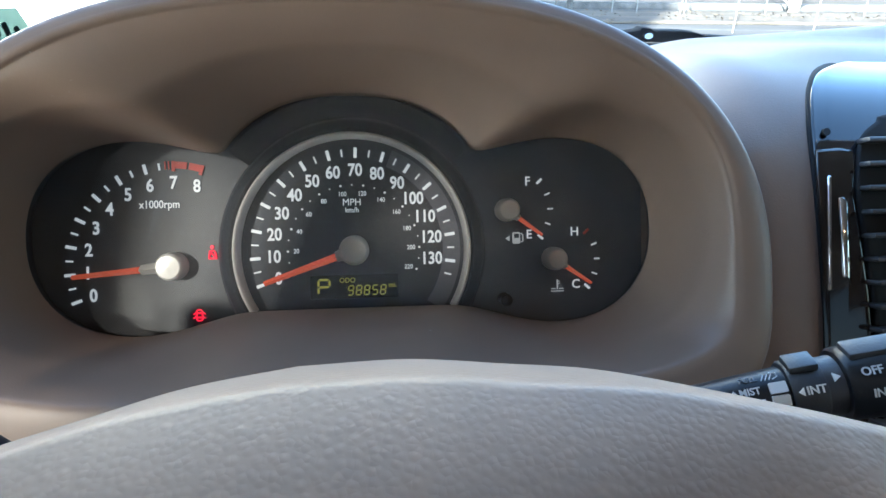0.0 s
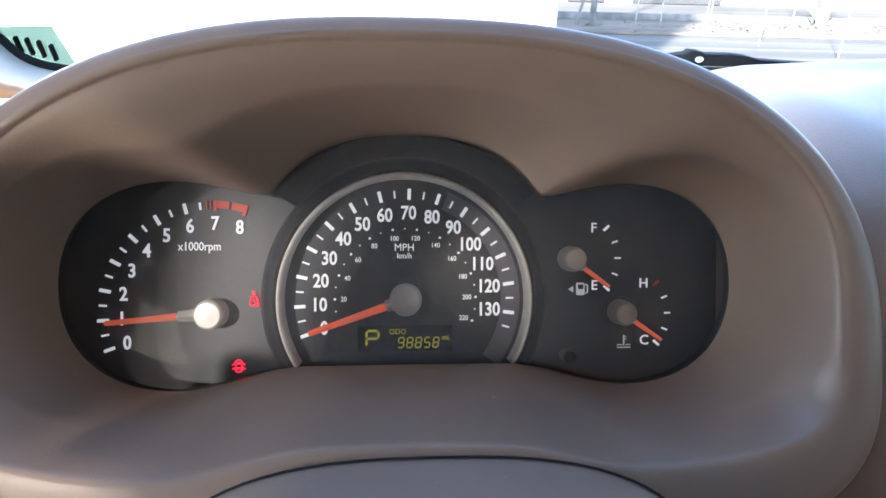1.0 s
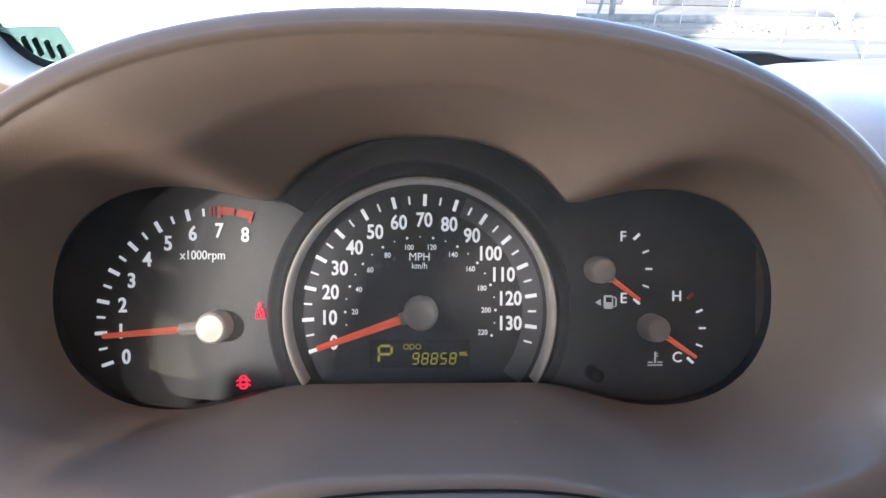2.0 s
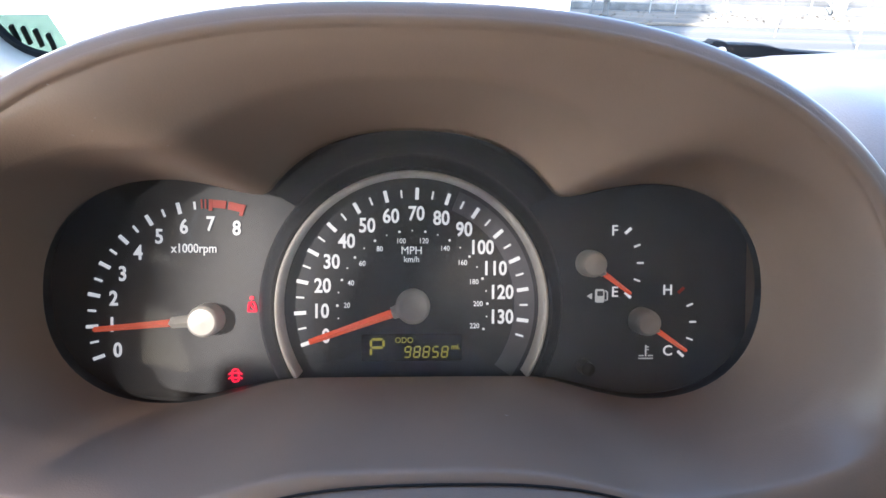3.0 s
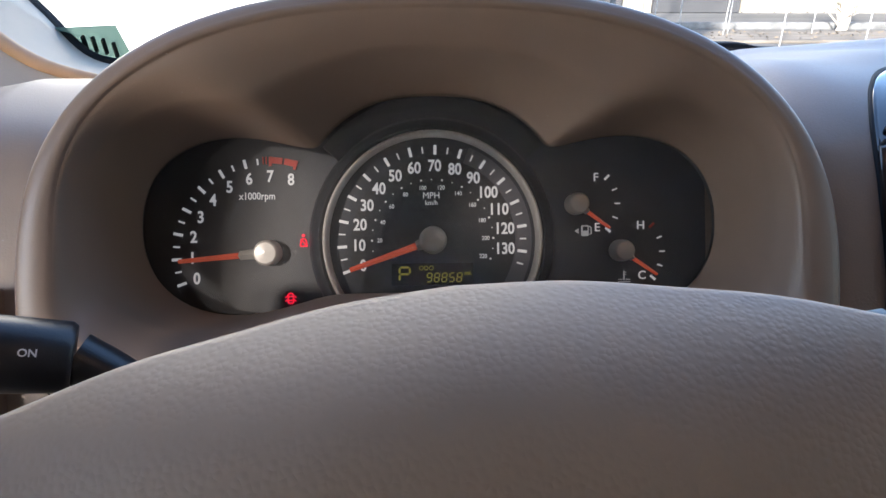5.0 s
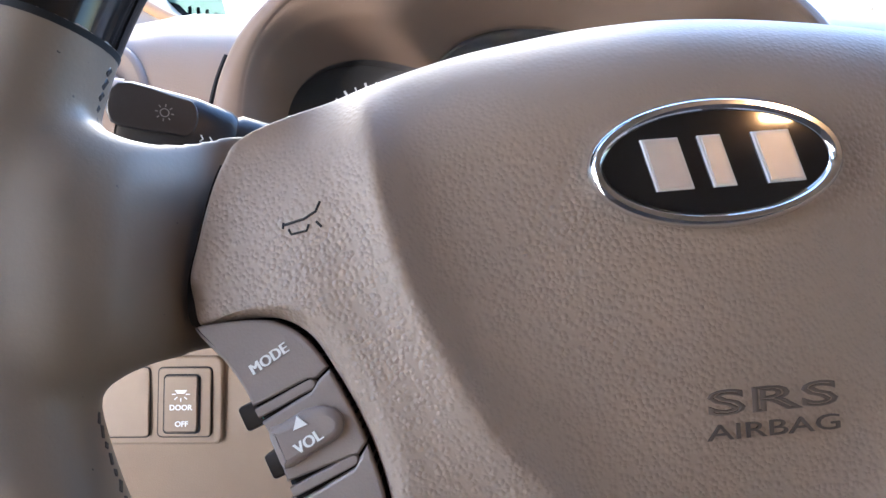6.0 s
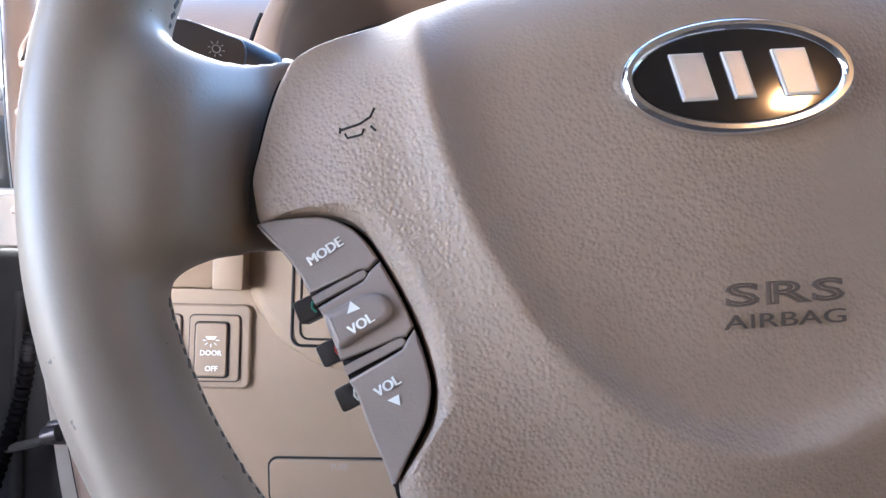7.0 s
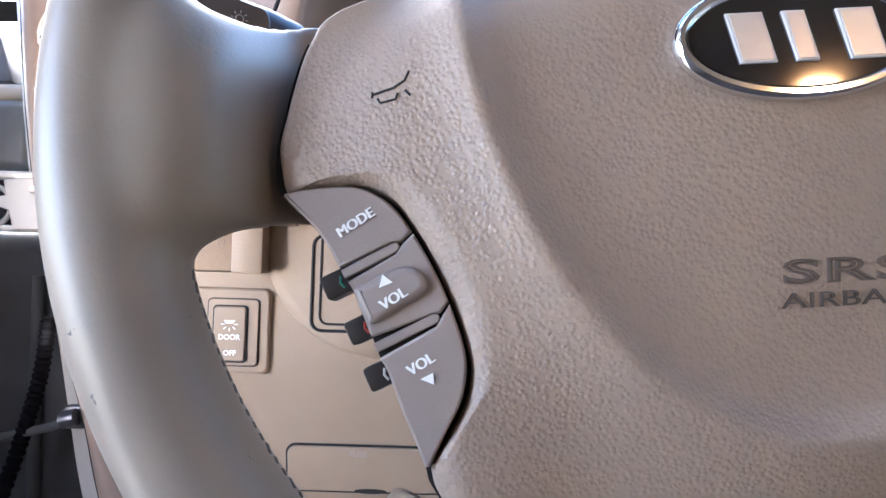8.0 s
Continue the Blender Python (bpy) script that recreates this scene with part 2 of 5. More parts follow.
stretch(M["asphalt"], (0.10, 1.3, 1.0))
stretch(M["dirt"], (0.35, 1.3, 1.0))
speckle(M["leather"], (0.07, 0.06, 0.055), 260, 0.722, 0.742, 3)
speckle(M["hood"], (0.42, 0.38, 0.34), 420, 0.785, 0.80, 2)
speckle(M["dash"], (0.36, 0.31, 0.27), 300, 0.76, 0.775, 2)

# ---- mesh helpers ----
# the cabin frame: x to the right, y ahead along the gauge axis, z up the gauge face; its origin is the speedometer's centre
HEIGHT = 1.15
C = Matrix.Translation((0, 0, HEIGHT)) @ Matrix.Rotation(radians(-25), 4, "X")
# the steering wheel's own frame, turned a little to the left
W = Matrix.Translation((0.003, -0.2505, -0.066)) @ Matrix.Rotation(radians(-5.1), 4, "X") @ Matrix.Rotation(radians(-5), 4, "Y")


def smooth(me, angle=40):
    me.polygons.foreach_set("use_smooth", [True] * len(me.polygons))
    bm = bmesh.new()
    bm.from_mesh(me)
    for e in bm.edges:
        if len(e.link_faces) == 2 and e.calc_face_angle(0) > radians(angle):
            e.smooth = False
    bm.to_mesh(me)
    bm.free()


def mesh_of(name, bm, mat, angle=40):
    me = bpy.data.meshes.new(name)
    if mat not in ("glass", "lens"):
        bmesh.ops.recalc_face_normals(bm, faces=bm.faces[:])
    bm.to_mesh(me)
    bm.free()
    smooth(me, angle)
    me.materials.append(M[mat])
    return me


def facing(bm, way):
    """Turns the faces of an open sheet so that they look along way."""
    for f in bm.faces:
        f.normal_update()
        if f.normal.dot(Vector(way)) < 0:
            f.normal_flip()
    return bm


def thing(name, label, category, group="", kind="", m=None):
    ob = new(name)
    ob.empty_display_size = 0.02
    ob.matrix_world = C if m is None else m
    return tagged(ob, label, category, group, kind)


def part(name, bm, mat, parent, label="", m=None, angle=40):
    ob = new(name, mesh_of(name, bm, mat, angle))
    ob.parent = parent
    if m is not None:
        ob.matrix_local = m
    return tagged(ob, label)


def solo(name, bm, mat, label, category, m=None, group="", kind="", angle=40):
    ob = new(name, mesh_of(name, bm, mat, angle))
    ob.matrix_world = C if m is None else m
    return tagged(ob, label, category, group, kind)


def move(bm, m):
    bmesh.ops.transform(bm, matrix=m, verts=bm.verts[:])
    return bm


def joined(*bms):
    out = bmesh.new()
    for b in bms:
        me = bpy.data.meshes.new("tmp")
        b.to_mesh(me)
        b.free()
        out.from_mesh(me)
        bpy.data.meshes.remove(me)
    return out


def box(cx, cy, cz, sx, sy, sz, bevel=0.0, seg=2):
    bm = bmesh.new()
    bmesh.ops.create_cube(bm, size=1, matrix=Matrix.Translation((cx, cy, cz)) @ Matrix.Diagonal((sx, sy, sz, 1)))
    if bevel:
        bmesh.ops.bevel(bm, geom=bm.edges[:], offset=bevel, segments=seg, profile=0.5, affect="EDGES")
    return bm


def rings(loops, close_u=True, caps=True):
    """A skin over loops of points, each loop as long as the first."""
    bm = bmesh.new()
    vs = [[bm.verts.new(p) for p in lp] for lp in loops]
    n = len(loops[0])
    for a, b in zip(vs, vs[1:]):
        for i in range(n if close_u else n - 1):
            j = (i + 1) % n
            bm.faces.new((a[i], a[j], b[j], b[i]))
    if caps and close_u:
        bm.faces.new(vs[0])
        bm.faces.new(vs[-1][::-1])
    return bm


def tube(points, radius, sides=12, caps=True, flat=1.0):
    """A round bar along points; radius is a number or a function of 0..1."""
    pts = [Vector(p) for p in points]
    loops, up = [], None
    for i, p in enumerate(pts):
        d = (pts[min(i + 1, len(pts) - 1)] - pts[max(i - 1, 0)]).normalized()
        if up is None:
            up = d.orthogonal().normalized()
        up = (up - d * up.dot(d)).normalized()
        side = d.cross(up)
        r = radius(i / (len(pts) - 1)) if callable(radius) else radius
        loops.append([p + (up * math.cos(a) + side * math.sin(a) * flat) * r for a in (2 * math.pi * k / sides for k in range(sides))])
    return rings(loops, True, caps)


def plate(outline, y0, y1, bevel=0.0, seg=2):
    """A flat piece: an outline of (x, z), from depth y0 (near) to y1 (far), its near edge rounded."""
    n = len(outline)
    area = sum(outline[i - 1][0] * outline[i][1] - outline[i][0] * outline[i - 1][1] for i in range(n))
    sgn = 1 if area > 0 else -1

    def inset(d):
        out = []
        for i, (x, z) in enumerate(outline):
            (ax, az), (bx, bz) = outline[i - 1], outline[(i + 1) % n]
            ln = math.hypot(bx - ax, bz - az) or 1
            out.append((x - sgn * (bz - az) / ln * d, z + sgn * (bx - ax) / ln * d))
        return out
    loops = []
    if bevel:
        for k in range(seg + 1):
            a = math.pi / 2 * k / seg
            loops.append([(x, y0 + bevel * (1 - math.cos(a)), z) for x, z in inset(bevel * (1 - math.sin(a)))])
    else:
        loops.append([(x, y0, z) for x, z in outline])
    loops.append([(x, y1, z) for x, z in outline])
    bm = rings(loops)
    bm.faces.ensure_lookup_table()
    for e in bm.faces[-2].edges:
        e.smooth = False
    return bm


def ellipse(cx, cz, a, b, n=48, power=2.0, start=0.0, end=360.0):
    out = []
    full = abs(end - start) >= 360
    for k in range(n if full else n + 1):
        t = radians(start + (end - start) * k / n)
        c, s = math.cos(t), math.sin(t)
        out.append((cx + a * math.copysign(abs(c) ** (2 / power), c), cz + b * math.copysign(abs(s) ** (2 / power), s)))
    return out


def rounded(x0, z0, x1, z1, r, n=5):
    out = []
    for cx, cz, a0 in ((x1 - r, z1 - r, 0), (x0 + r, z1 - r, 90), (x0 + r, z0 + r, 180), (x1 - r, z0 + r, 270)):
        for k in range(n + 1):
            a = radians(a0 + 90 * k / n)
            out.append((cx + r * math.cos(a), cz + r * math.sin(a)))
    return out


def spline(points, steps=6, closed=False):
    """A smooth line through a few points of any dimension."""
    p = [Vector(q) for q in points]
    n = len(p)
    out = []
    for i in range(n if closed else n - 1):
        a, b, c, d = (p[(i + k) % n] if closed else p[min(max(i + k, 0), n - 1)] for k in (-1, 0, 1, 2))
        for s in range(steps):
            t = s / steps
            out.append(0.5 * (2 * b + (c - a) * t + (2 * a - 5 * b + 4 * c - d) * t * t + (3 * b - a - 3 * c + d) * t ** 3))
    if not closed:
        out.append(p[-1])
    return [tuple(v) for v in out]


def words(body, size, x, y, z, depth=0.0002, turn=0.0, lean=0.0, align="CENTER", bold=0.018, squeeze=1.0):
    """Lettering that stands in the x-z plane and faces the driver, as a bmesh."""
    cu = bpy.data.curves.new("words", "FONT")
    cu.body, cu.size, cu.extrude, cu.align_x, cu.align_y, cu.shear = body, size, depth, align, "CENTER", lean
    cu.resolution_u, cu.offset = 3, size * bold
    ob = bpy.data.objects.new("words", cu)
    me = bpy.data.meshes.new_from_object(ob)
    bm = bmesh.new()
    bm.from_mesh(me)
    bmesh.ops.remove_doubles(bm, verts=bm.verts[:], dist=1e-6)
    bpy.data.objects.remove(ob)
    bpy.data.curves.remove(cu)
    bpy.data.meshes.remove(me)
    return move(bm, Matrix.Translation((x, y, z)) @ Matrix.Rotation(radians(turn), 4, "Y") @ Matrix.Rotation(radians(90), 4, "X") @ Matrix.Diagonal((squeeze, 1, 1, 1)))


def outlined(body, size, x, y, z, thick, squeeze=1.0):
    """Lettering as a pressed line round each letter."""
    cu = bpy.data.curves.new("words", "FONT")
    cu.body, cu.size, cu.align_x, cu.align_y = body, size, "CENTER", "CENTER"
    cu.resolution_u, cu.fill_mode, cu.bevel_depth, cu.bevel_resolution, cu.space_character = 3, "NONE", thick, 1, 1.1
    ob = bpy.data.objects.new("words", cu)
    me = bpy.data.meshes.new_from_object(ob)
    bm = bmesh.new()
    bm.from_mesh(me)
    bpy.data.objects.remove(ob)
    bpy.data.curves.remove(cu)
    bpy.data.meshes.remove(me)
    return move(bm, Matrix.Translation((x, y, z)) @ Matrix.Rotation(radians(90), 4, "X") @ Matrix.Diagonal((squeeze, 1, 1, 1)))


SEGMENTS = {"9": "abcdfg", "8": "abcdefg", "5": "acdfg", "P": "abefg"}


def segment_character(ch, x, y, z, wide, high, thick, lean=0.0):
    """A display character out of straight segments with pointed ends."""
    w, h = wide / 2, high / 2
    ends = {"a": (-w, h, w, h), "b": (w, h, w, 0), "c": (w, 0, w, -h), "d": (-w, -h, w, -h), "e": (-w, 0, -w, -h), "f": (-w, h, -w, 0), "g": (-w, 0, w, 0)}
    out = []
    for k in SEGMENTS[ch]:
        x0, z0, x1, z1 = ends[k]
        ln = math.hypot(x1 - x0, z1 - z0)
        ux, uz = (x1 - x0) / ln, (z1 - z0) / ln
        g, q = thick * 0.22, thick / 2
        a, b = (x0 + ux * g, z0 + uz * g), (x1 - ux * g, z1 - uz * g)
        line = [a, (a[0] + ux * q - uz * q, a[1] + uz * q + ux * q), (b[0] - ux * q - uz * q, b[1] - uz * q + ux * q), b, (b[0] - ux * q + uz * q, b[1] - uz * q - ux * q), (a[0] + ux * q + uz * q, a[1] + uz * q - ux * q)]
        out.append(plate([(x + px + lean * pz, z + pz) for px, pz in line], y - 0.0002, y + 0.0002))
    return joined(*out)


def heavy(body, size, x, y, z, turn):
    """Bold lettering: the same word twice, a little apart."""
    a = radians(turn)
    dx, dz = 0.00016 * math.cos(a), -0.00016 * math.sin(a)
    return joined(words(body, size, x - dx, y, z - dz, 0.00015, turn, bold=0.0), words(body, size, x + dx, y - 0.00003, z + dz, 0.00015, turn, bold=0.0))


def smoothstep(t):
    t = min(1, max(0, t))
    return t * t * (3 - 2 * t)


# ---- the binnacle: a hood lofted from the gauge opening to its front rim ----
def opening_radius(a):
    """Distance from (0, 0.008) to the edge of the three-lobed gauge opening, at the angle a from the right."""
    c, s = math.cos(a), math.sin(a)

    def inside(r):
        x, z = r * c, 0.008 + r * s
        side = (abs(abs(x) - 0.0985) / 0.0495) ** 2.25 + (abs(z - 0.0080) / 0.0455) ** 2.25
        mid = (abs(x) / 0.070) ** 2.4 + (abs(z) / 0.0742) ** 2.4
        ok = side < 1 or (mid < 1 and z > -0.0272) or (abs(x) < 0.0985 and -0.0272 - 0.008 * smoothstep((abs(x) - 0.045) / 0.05) < z < 0.0470)
        return ok
    lo, hi = 0.0, 0.25
    for k in range(60):
        r = 0.25 * (60 - k) / 60
        if inside(r):
            lo, hi = r, r + 0.25 / 60
            break
    for _ in range(24):
        mid_r = (lo + hi) / 2
        lo, hi = (mid_r, hi) if inside(mid_r) else (lo, mid_r)
    return lo


def search(inside):
    """The distance from (0, 0.008) at which a ray leaves an outline."""
    lo, hi = 0.0, 0.4
    for _ in range(36):
        r = (lo + hi) / 2
        lo, hi = (r, hi) if inside(r) else (lo, r)
    return lo


def rim_radius(a, grow=0.0):
    """Distance from (0, 0.008) to the outer edge of the hood's front face."""
    c, s = math.cos(a), math.sin(a)

    def inside(r):
        x, z = r * c, 0.028 + r * s
        if z > 0:
            return (abs(x) / (0.1692 + grow)) ** 2.5 + (z / (0.1205 + grow)) ** 2.5 < 1
        return (abs(x) / (0.1692 + grow)) ** 3.0 + (-z / (0.066 + grow)) ** 3.0 < 1
    return search(inside)


def crease_radius(a):
    """Distance from (0, 0.008) to the fold between the hollow of the hood and its front face."""
    c, s = math.cos(a), math.sin(a)

    def inside(r):
        x, z = r * c, 0.028 + r * s
        if z > 0:
            return (abs(x) / (0.1656 - 0.0074 * smoothstep((0.085 - z) / 0.075))) ** 2.5 + (z / 0.1165) ** 2.5 < 1
        hump = 0.013 * math.exp(-((x / 0.068) ** 4))
        return (abs(x) / 0.1582) ** 3.0 + (-z / (0.0360 - hump)) ** 3.0 < 1
    return search(inside)


NB = 240
ANG = [2 * math.pi * k / NB for k in range(NB)]
R0 = [opening_radius(a) for a in ANG]
R0 = [sum(R0[(i + d) % NB] * w for d, w in ((-2, 1), (-1, 2), (0, 3), (1, 2), (2, 1))) / 9 for i in range(NB)]
R1 = [crease_radius(a) for a in ANG]
R2 = [rim_radius(a) for a in ANG]


def hood_ring(t):
    """A loop of the inner skin, from the opening (0) to the rim (1)."""
    out = []
    for a, r0, r1 in zip(ANG, R0, R1):
        down = smoothstep(-math.sin(a) * 1.6)
        e = t ** (1.0 + 0.35 * down)
        r = r0 + (r1 - r0) * e
        broad = 0.80 * (t / 0.45) ** 0.9 if t < 0.45 else 0.80 + 0.20 * math.sin((t - 0.45) / 0.55 * math.pi / 2)
        y = -0.020 - 0.0620 * (t * down + broad * (1 - down))
        out.append((r * math.cos(a), y, 0.008 + r * math.sin(a)))
    return out


def face_ring(t, y):
    """A loop of the front face, from the fold (0) to its outer edge (1)."""
    return [((r1 + (r2 - r1) * t) * math.cos(a), y, 0.008 + (r1 + (r2 - r1) * t) * math.sin(a)) for a, r1, r2 in zip(ANG, R1, R2)]


binnacle = thing("instrument_hood", "taupe moulded plastic hood over the gauges", "dashboard hood")
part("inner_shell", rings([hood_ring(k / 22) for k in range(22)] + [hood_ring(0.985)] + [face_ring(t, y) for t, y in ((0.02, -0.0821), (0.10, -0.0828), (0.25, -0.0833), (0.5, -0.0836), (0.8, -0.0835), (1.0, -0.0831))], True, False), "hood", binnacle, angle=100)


def grown(grow, y):
    return [(rim_radius(a, grow) * math.cos(a), y, 0.008 + rim_radius(a, grow) * math.sin(a)) for a in ANG]


part("front_lip", rings([grown(g, y) for g, y in ((0.0, -0.0831), (0.0010, -0.0828), (0.0024, -0.0823), (0.0038, -0.0816), (0.0050, -0.0802), (0.0056, -0.0780))], True, False), "hood", binnacle, "rounded front lip", angle=70)
part("outer_shell", rings([grown(g, y) for g, y in ((0.0056, -0.0780), (0.0062, -0.0720), (0.0062, -0.050), (0.0040, -0.01), (0.000, 0.04), (-0.006, 0.10))], True, False), "hood", binnacle, angle=70)

for low, high, grow in ((-62, 4, 0.0072), (170, 232, 0.0105)):
    seam = [radians(low + (high - low) * k / 40) for k in range(41)]
    part("seam", tube([(rim_radius(a, grow) * math.cos(a), -0.0685, 0.008 + rim_radius(a, grow) * math.sin(a)) for a in seam], 0.0012, 6), "gap", binnacle, "dark joint between hood and dashboard")

# ---- instrument cluster ----
cluster = thing("instrument_cluster", "dark gauge cluster with white numerals and red needles, lit", "instrument cluster")
back = [((r + 0.008) * math.cos(a), 0.008 + (r + 0.008) * math.sin(a)) for a, r in zip(ANG, R0)]
part("dial_plate", plate(back, 0.0, 0.012), "dial", cluster, "charcoal printed dial plate")
# black wall between opening and dial
part("mask", rings([[(x, -0.0200, 0.008 + z) for x, z in ((r * math.cos(a), r * math.sin(a)) for a, r in zip(ANG, R0))],
                    [(x, -0.0190, 0.008 + z) for x, z in (((r + 0.0005) * math.cos(a), (r + 0.0005) * math.sin(a)) for a, r in zip(ANG, R0))], [(x, 0.0005, z) for x, z in back]], True, False), "mask", cluster)


def arc_band(cx, cz, r0, r1, a0, a1, y0, y1, n=60):
    """A flat ring segment; angles from straight up, clockwise."""
    out = []
    for k in range(n + 1):
        a = radians(a0 + (a1 - a0) * k / n)
        out.append((cx + r1 * math.sin(a), cz + r1 * math.cos(a)))
    for k in range(n, -1, -1):
        a = radians(a0 + (a1 - a0) * k / n)
        out.append((cx + r0 * math.sin(a), cz + r0 * math.cos(a)))
    loops = [[(x, y0, z) for x, z in out], [(x, y1, z) for x, z in out]]
    bm = bmesh.new()
    m = n + 1
    for y, flip in ((y0, False), (y1, True)):
        vo = [bm.verts.new((x, y, z)) for x, z in out]
        for k in range(n):
            f = (vo[k], vo[k + 1], vo[2 * m - 2 - k], vo[2 * m - 1 - k])
            bm.faces.new(f[::-1] if flip else f)
    bm.verts.ensure_lookup_table()
    for k in range(2 * m):
        j = (k + 1) % (2 * m)
        bm.faces.new((bm.verts[k], bm.verts[j], bm.verts[2 * m + j], bm.verts[2 * m + k]))
    return bm


def swept_arc(cx, cz, profile, a0, a1, n=96):
    """A profile of (radius, y) swept round a centre, angles from straight up, clockwise."""
    loops = []
    for k in range(n + 1):
        a = radians(a0 + (a1 - a0) * k / n)
        loops.append([(cx + r * math.sin(a), y, cz + r * math.cos(a)) for r, y in profile])
    return rings(loops)


def tick(cx, cz, r, a, length, width, y=-0.0006):
    a = radians(a)
    bm = box(0, 0, 0, width, 0.0006, length)
    return move(bm, Matrix.Translation((cx + r * math.sin(a), y, cz + r * math.cos(a))) @ Matrix.Rotation(a, 4, "Y"))


speedo = part("speedometer_dial", arc_band(0, 0, 0.0005, 0.0565, -135, 135, -0.0003, 0.001), "dial", cluster)
part("inner_disc", arc_band(0, 0, 0.0005, 0.0445, -128, 128, -0.0009, -0.0003), "dial_inner", speedo)
# printed band; its raised grey also carries light reflected at the right
part("grey_band", arc_band(0, 0, 0.0455, 0.0545, 22, 126, -0.0008, -0.0003), "dial_grey", speedo, "grey band along the high speeds")
part("chrome_ring", swept_arc(0, 0, [(0.0564, 0.0), (0.0565, -0.0086), (0.0568, -0.0101), (0.0573, -0.0110), (0.0579, -0.0113), (0.0585, -0.0108), (0.0589, -0.0096), (0.0591, -0.0080), (0.0592, 0.0)], -121, 121), "ring", cluster, "bright silver ring round the speedometer")
part("black_cowl", swept_arc(0, 0, [(0.0597, 0.0), (0.0597, -0.0085), (0.0605, -0.0095), (0.064, -0.0075), (0.067, -0.002), (0.067, 0.0)], -124, 124), "mask", cluster)
# the arched brow over the speedometer
part("brow", swept_arc(0, 0.001, [(0.066, 0.0), (0.066, -0.003), (0.0695, -0.013), (0.0725, -0.0192), (0.0740, -0.0200), (0.0760, 0.0)], -50, 50), "mask", cluster)
STEP, TILT = 1.595, 2.0
for v in range(0, 140, 5):
    big = v % 10 == 0
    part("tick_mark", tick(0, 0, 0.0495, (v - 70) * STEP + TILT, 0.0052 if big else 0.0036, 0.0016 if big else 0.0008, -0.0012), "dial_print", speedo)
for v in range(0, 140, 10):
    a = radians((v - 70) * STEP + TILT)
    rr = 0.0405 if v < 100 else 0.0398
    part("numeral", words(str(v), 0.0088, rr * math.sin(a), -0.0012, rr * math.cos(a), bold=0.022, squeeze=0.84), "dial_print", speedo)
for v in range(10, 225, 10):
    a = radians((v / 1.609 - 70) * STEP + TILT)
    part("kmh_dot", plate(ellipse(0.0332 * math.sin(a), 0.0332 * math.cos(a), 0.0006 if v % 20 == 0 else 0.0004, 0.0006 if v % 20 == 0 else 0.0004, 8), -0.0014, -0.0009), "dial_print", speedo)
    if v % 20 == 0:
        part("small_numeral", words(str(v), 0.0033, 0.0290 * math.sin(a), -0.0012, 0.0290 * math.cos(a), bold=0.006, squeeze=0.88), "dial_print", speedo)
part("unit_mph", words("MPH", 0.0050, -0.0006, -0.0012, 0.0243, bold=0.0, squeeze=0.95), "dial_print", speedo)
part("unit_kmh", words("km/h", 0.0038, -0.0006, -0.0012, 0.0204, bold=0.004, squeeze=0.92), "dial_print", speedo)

TACH = (-0.0889, -0.0057)
for k in range(0, 17):
    v = k / 2
    a = -109.5 + v * 15.85
    red = v >= 6.75
    if v == 7.5:
        continue
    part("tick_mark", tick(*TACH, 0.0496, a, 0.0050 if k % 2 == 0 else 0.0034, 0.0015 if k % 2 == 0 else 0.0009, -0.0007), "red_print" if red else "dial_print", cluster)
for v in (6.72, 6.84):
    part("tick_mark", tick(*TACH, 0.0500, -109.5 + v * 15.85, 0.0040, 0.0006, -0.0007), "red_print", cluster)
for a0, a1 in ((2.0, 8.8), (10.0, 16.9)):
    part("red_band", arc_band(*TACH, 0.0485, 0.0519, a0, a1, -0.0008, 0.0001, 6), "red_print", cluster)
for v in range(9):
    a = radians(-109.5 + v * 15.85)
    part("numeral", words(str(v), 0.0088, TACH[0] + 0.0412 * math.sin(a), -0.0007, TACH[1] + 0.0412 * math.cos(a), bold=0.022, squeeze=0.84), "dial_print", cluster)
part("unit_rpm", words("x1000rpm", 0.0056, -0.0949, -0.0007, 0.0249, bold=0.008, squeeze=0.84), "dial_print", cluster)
FUEL, TEMP = (0.0800, 0.0189), (0.1048, -0.0079)
for (cx, cz), low, high, hi_mat in ((FUEL, "E", "F", "dial_print"), (TEMP, "C", "H", "red_print")):
    for k in range(5):
        a = 47.5 + 21 * k
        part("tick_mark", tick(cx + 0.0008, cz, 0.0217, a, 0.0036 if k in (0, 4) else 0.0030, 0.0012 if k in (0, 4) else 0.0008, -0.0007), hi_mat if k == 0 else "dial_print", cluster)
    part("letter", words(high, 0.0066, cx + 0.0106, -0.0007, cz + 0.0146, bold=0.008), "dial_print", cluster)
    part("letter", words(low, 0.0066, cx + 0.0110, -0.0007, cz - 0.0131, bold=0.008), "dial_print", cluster)
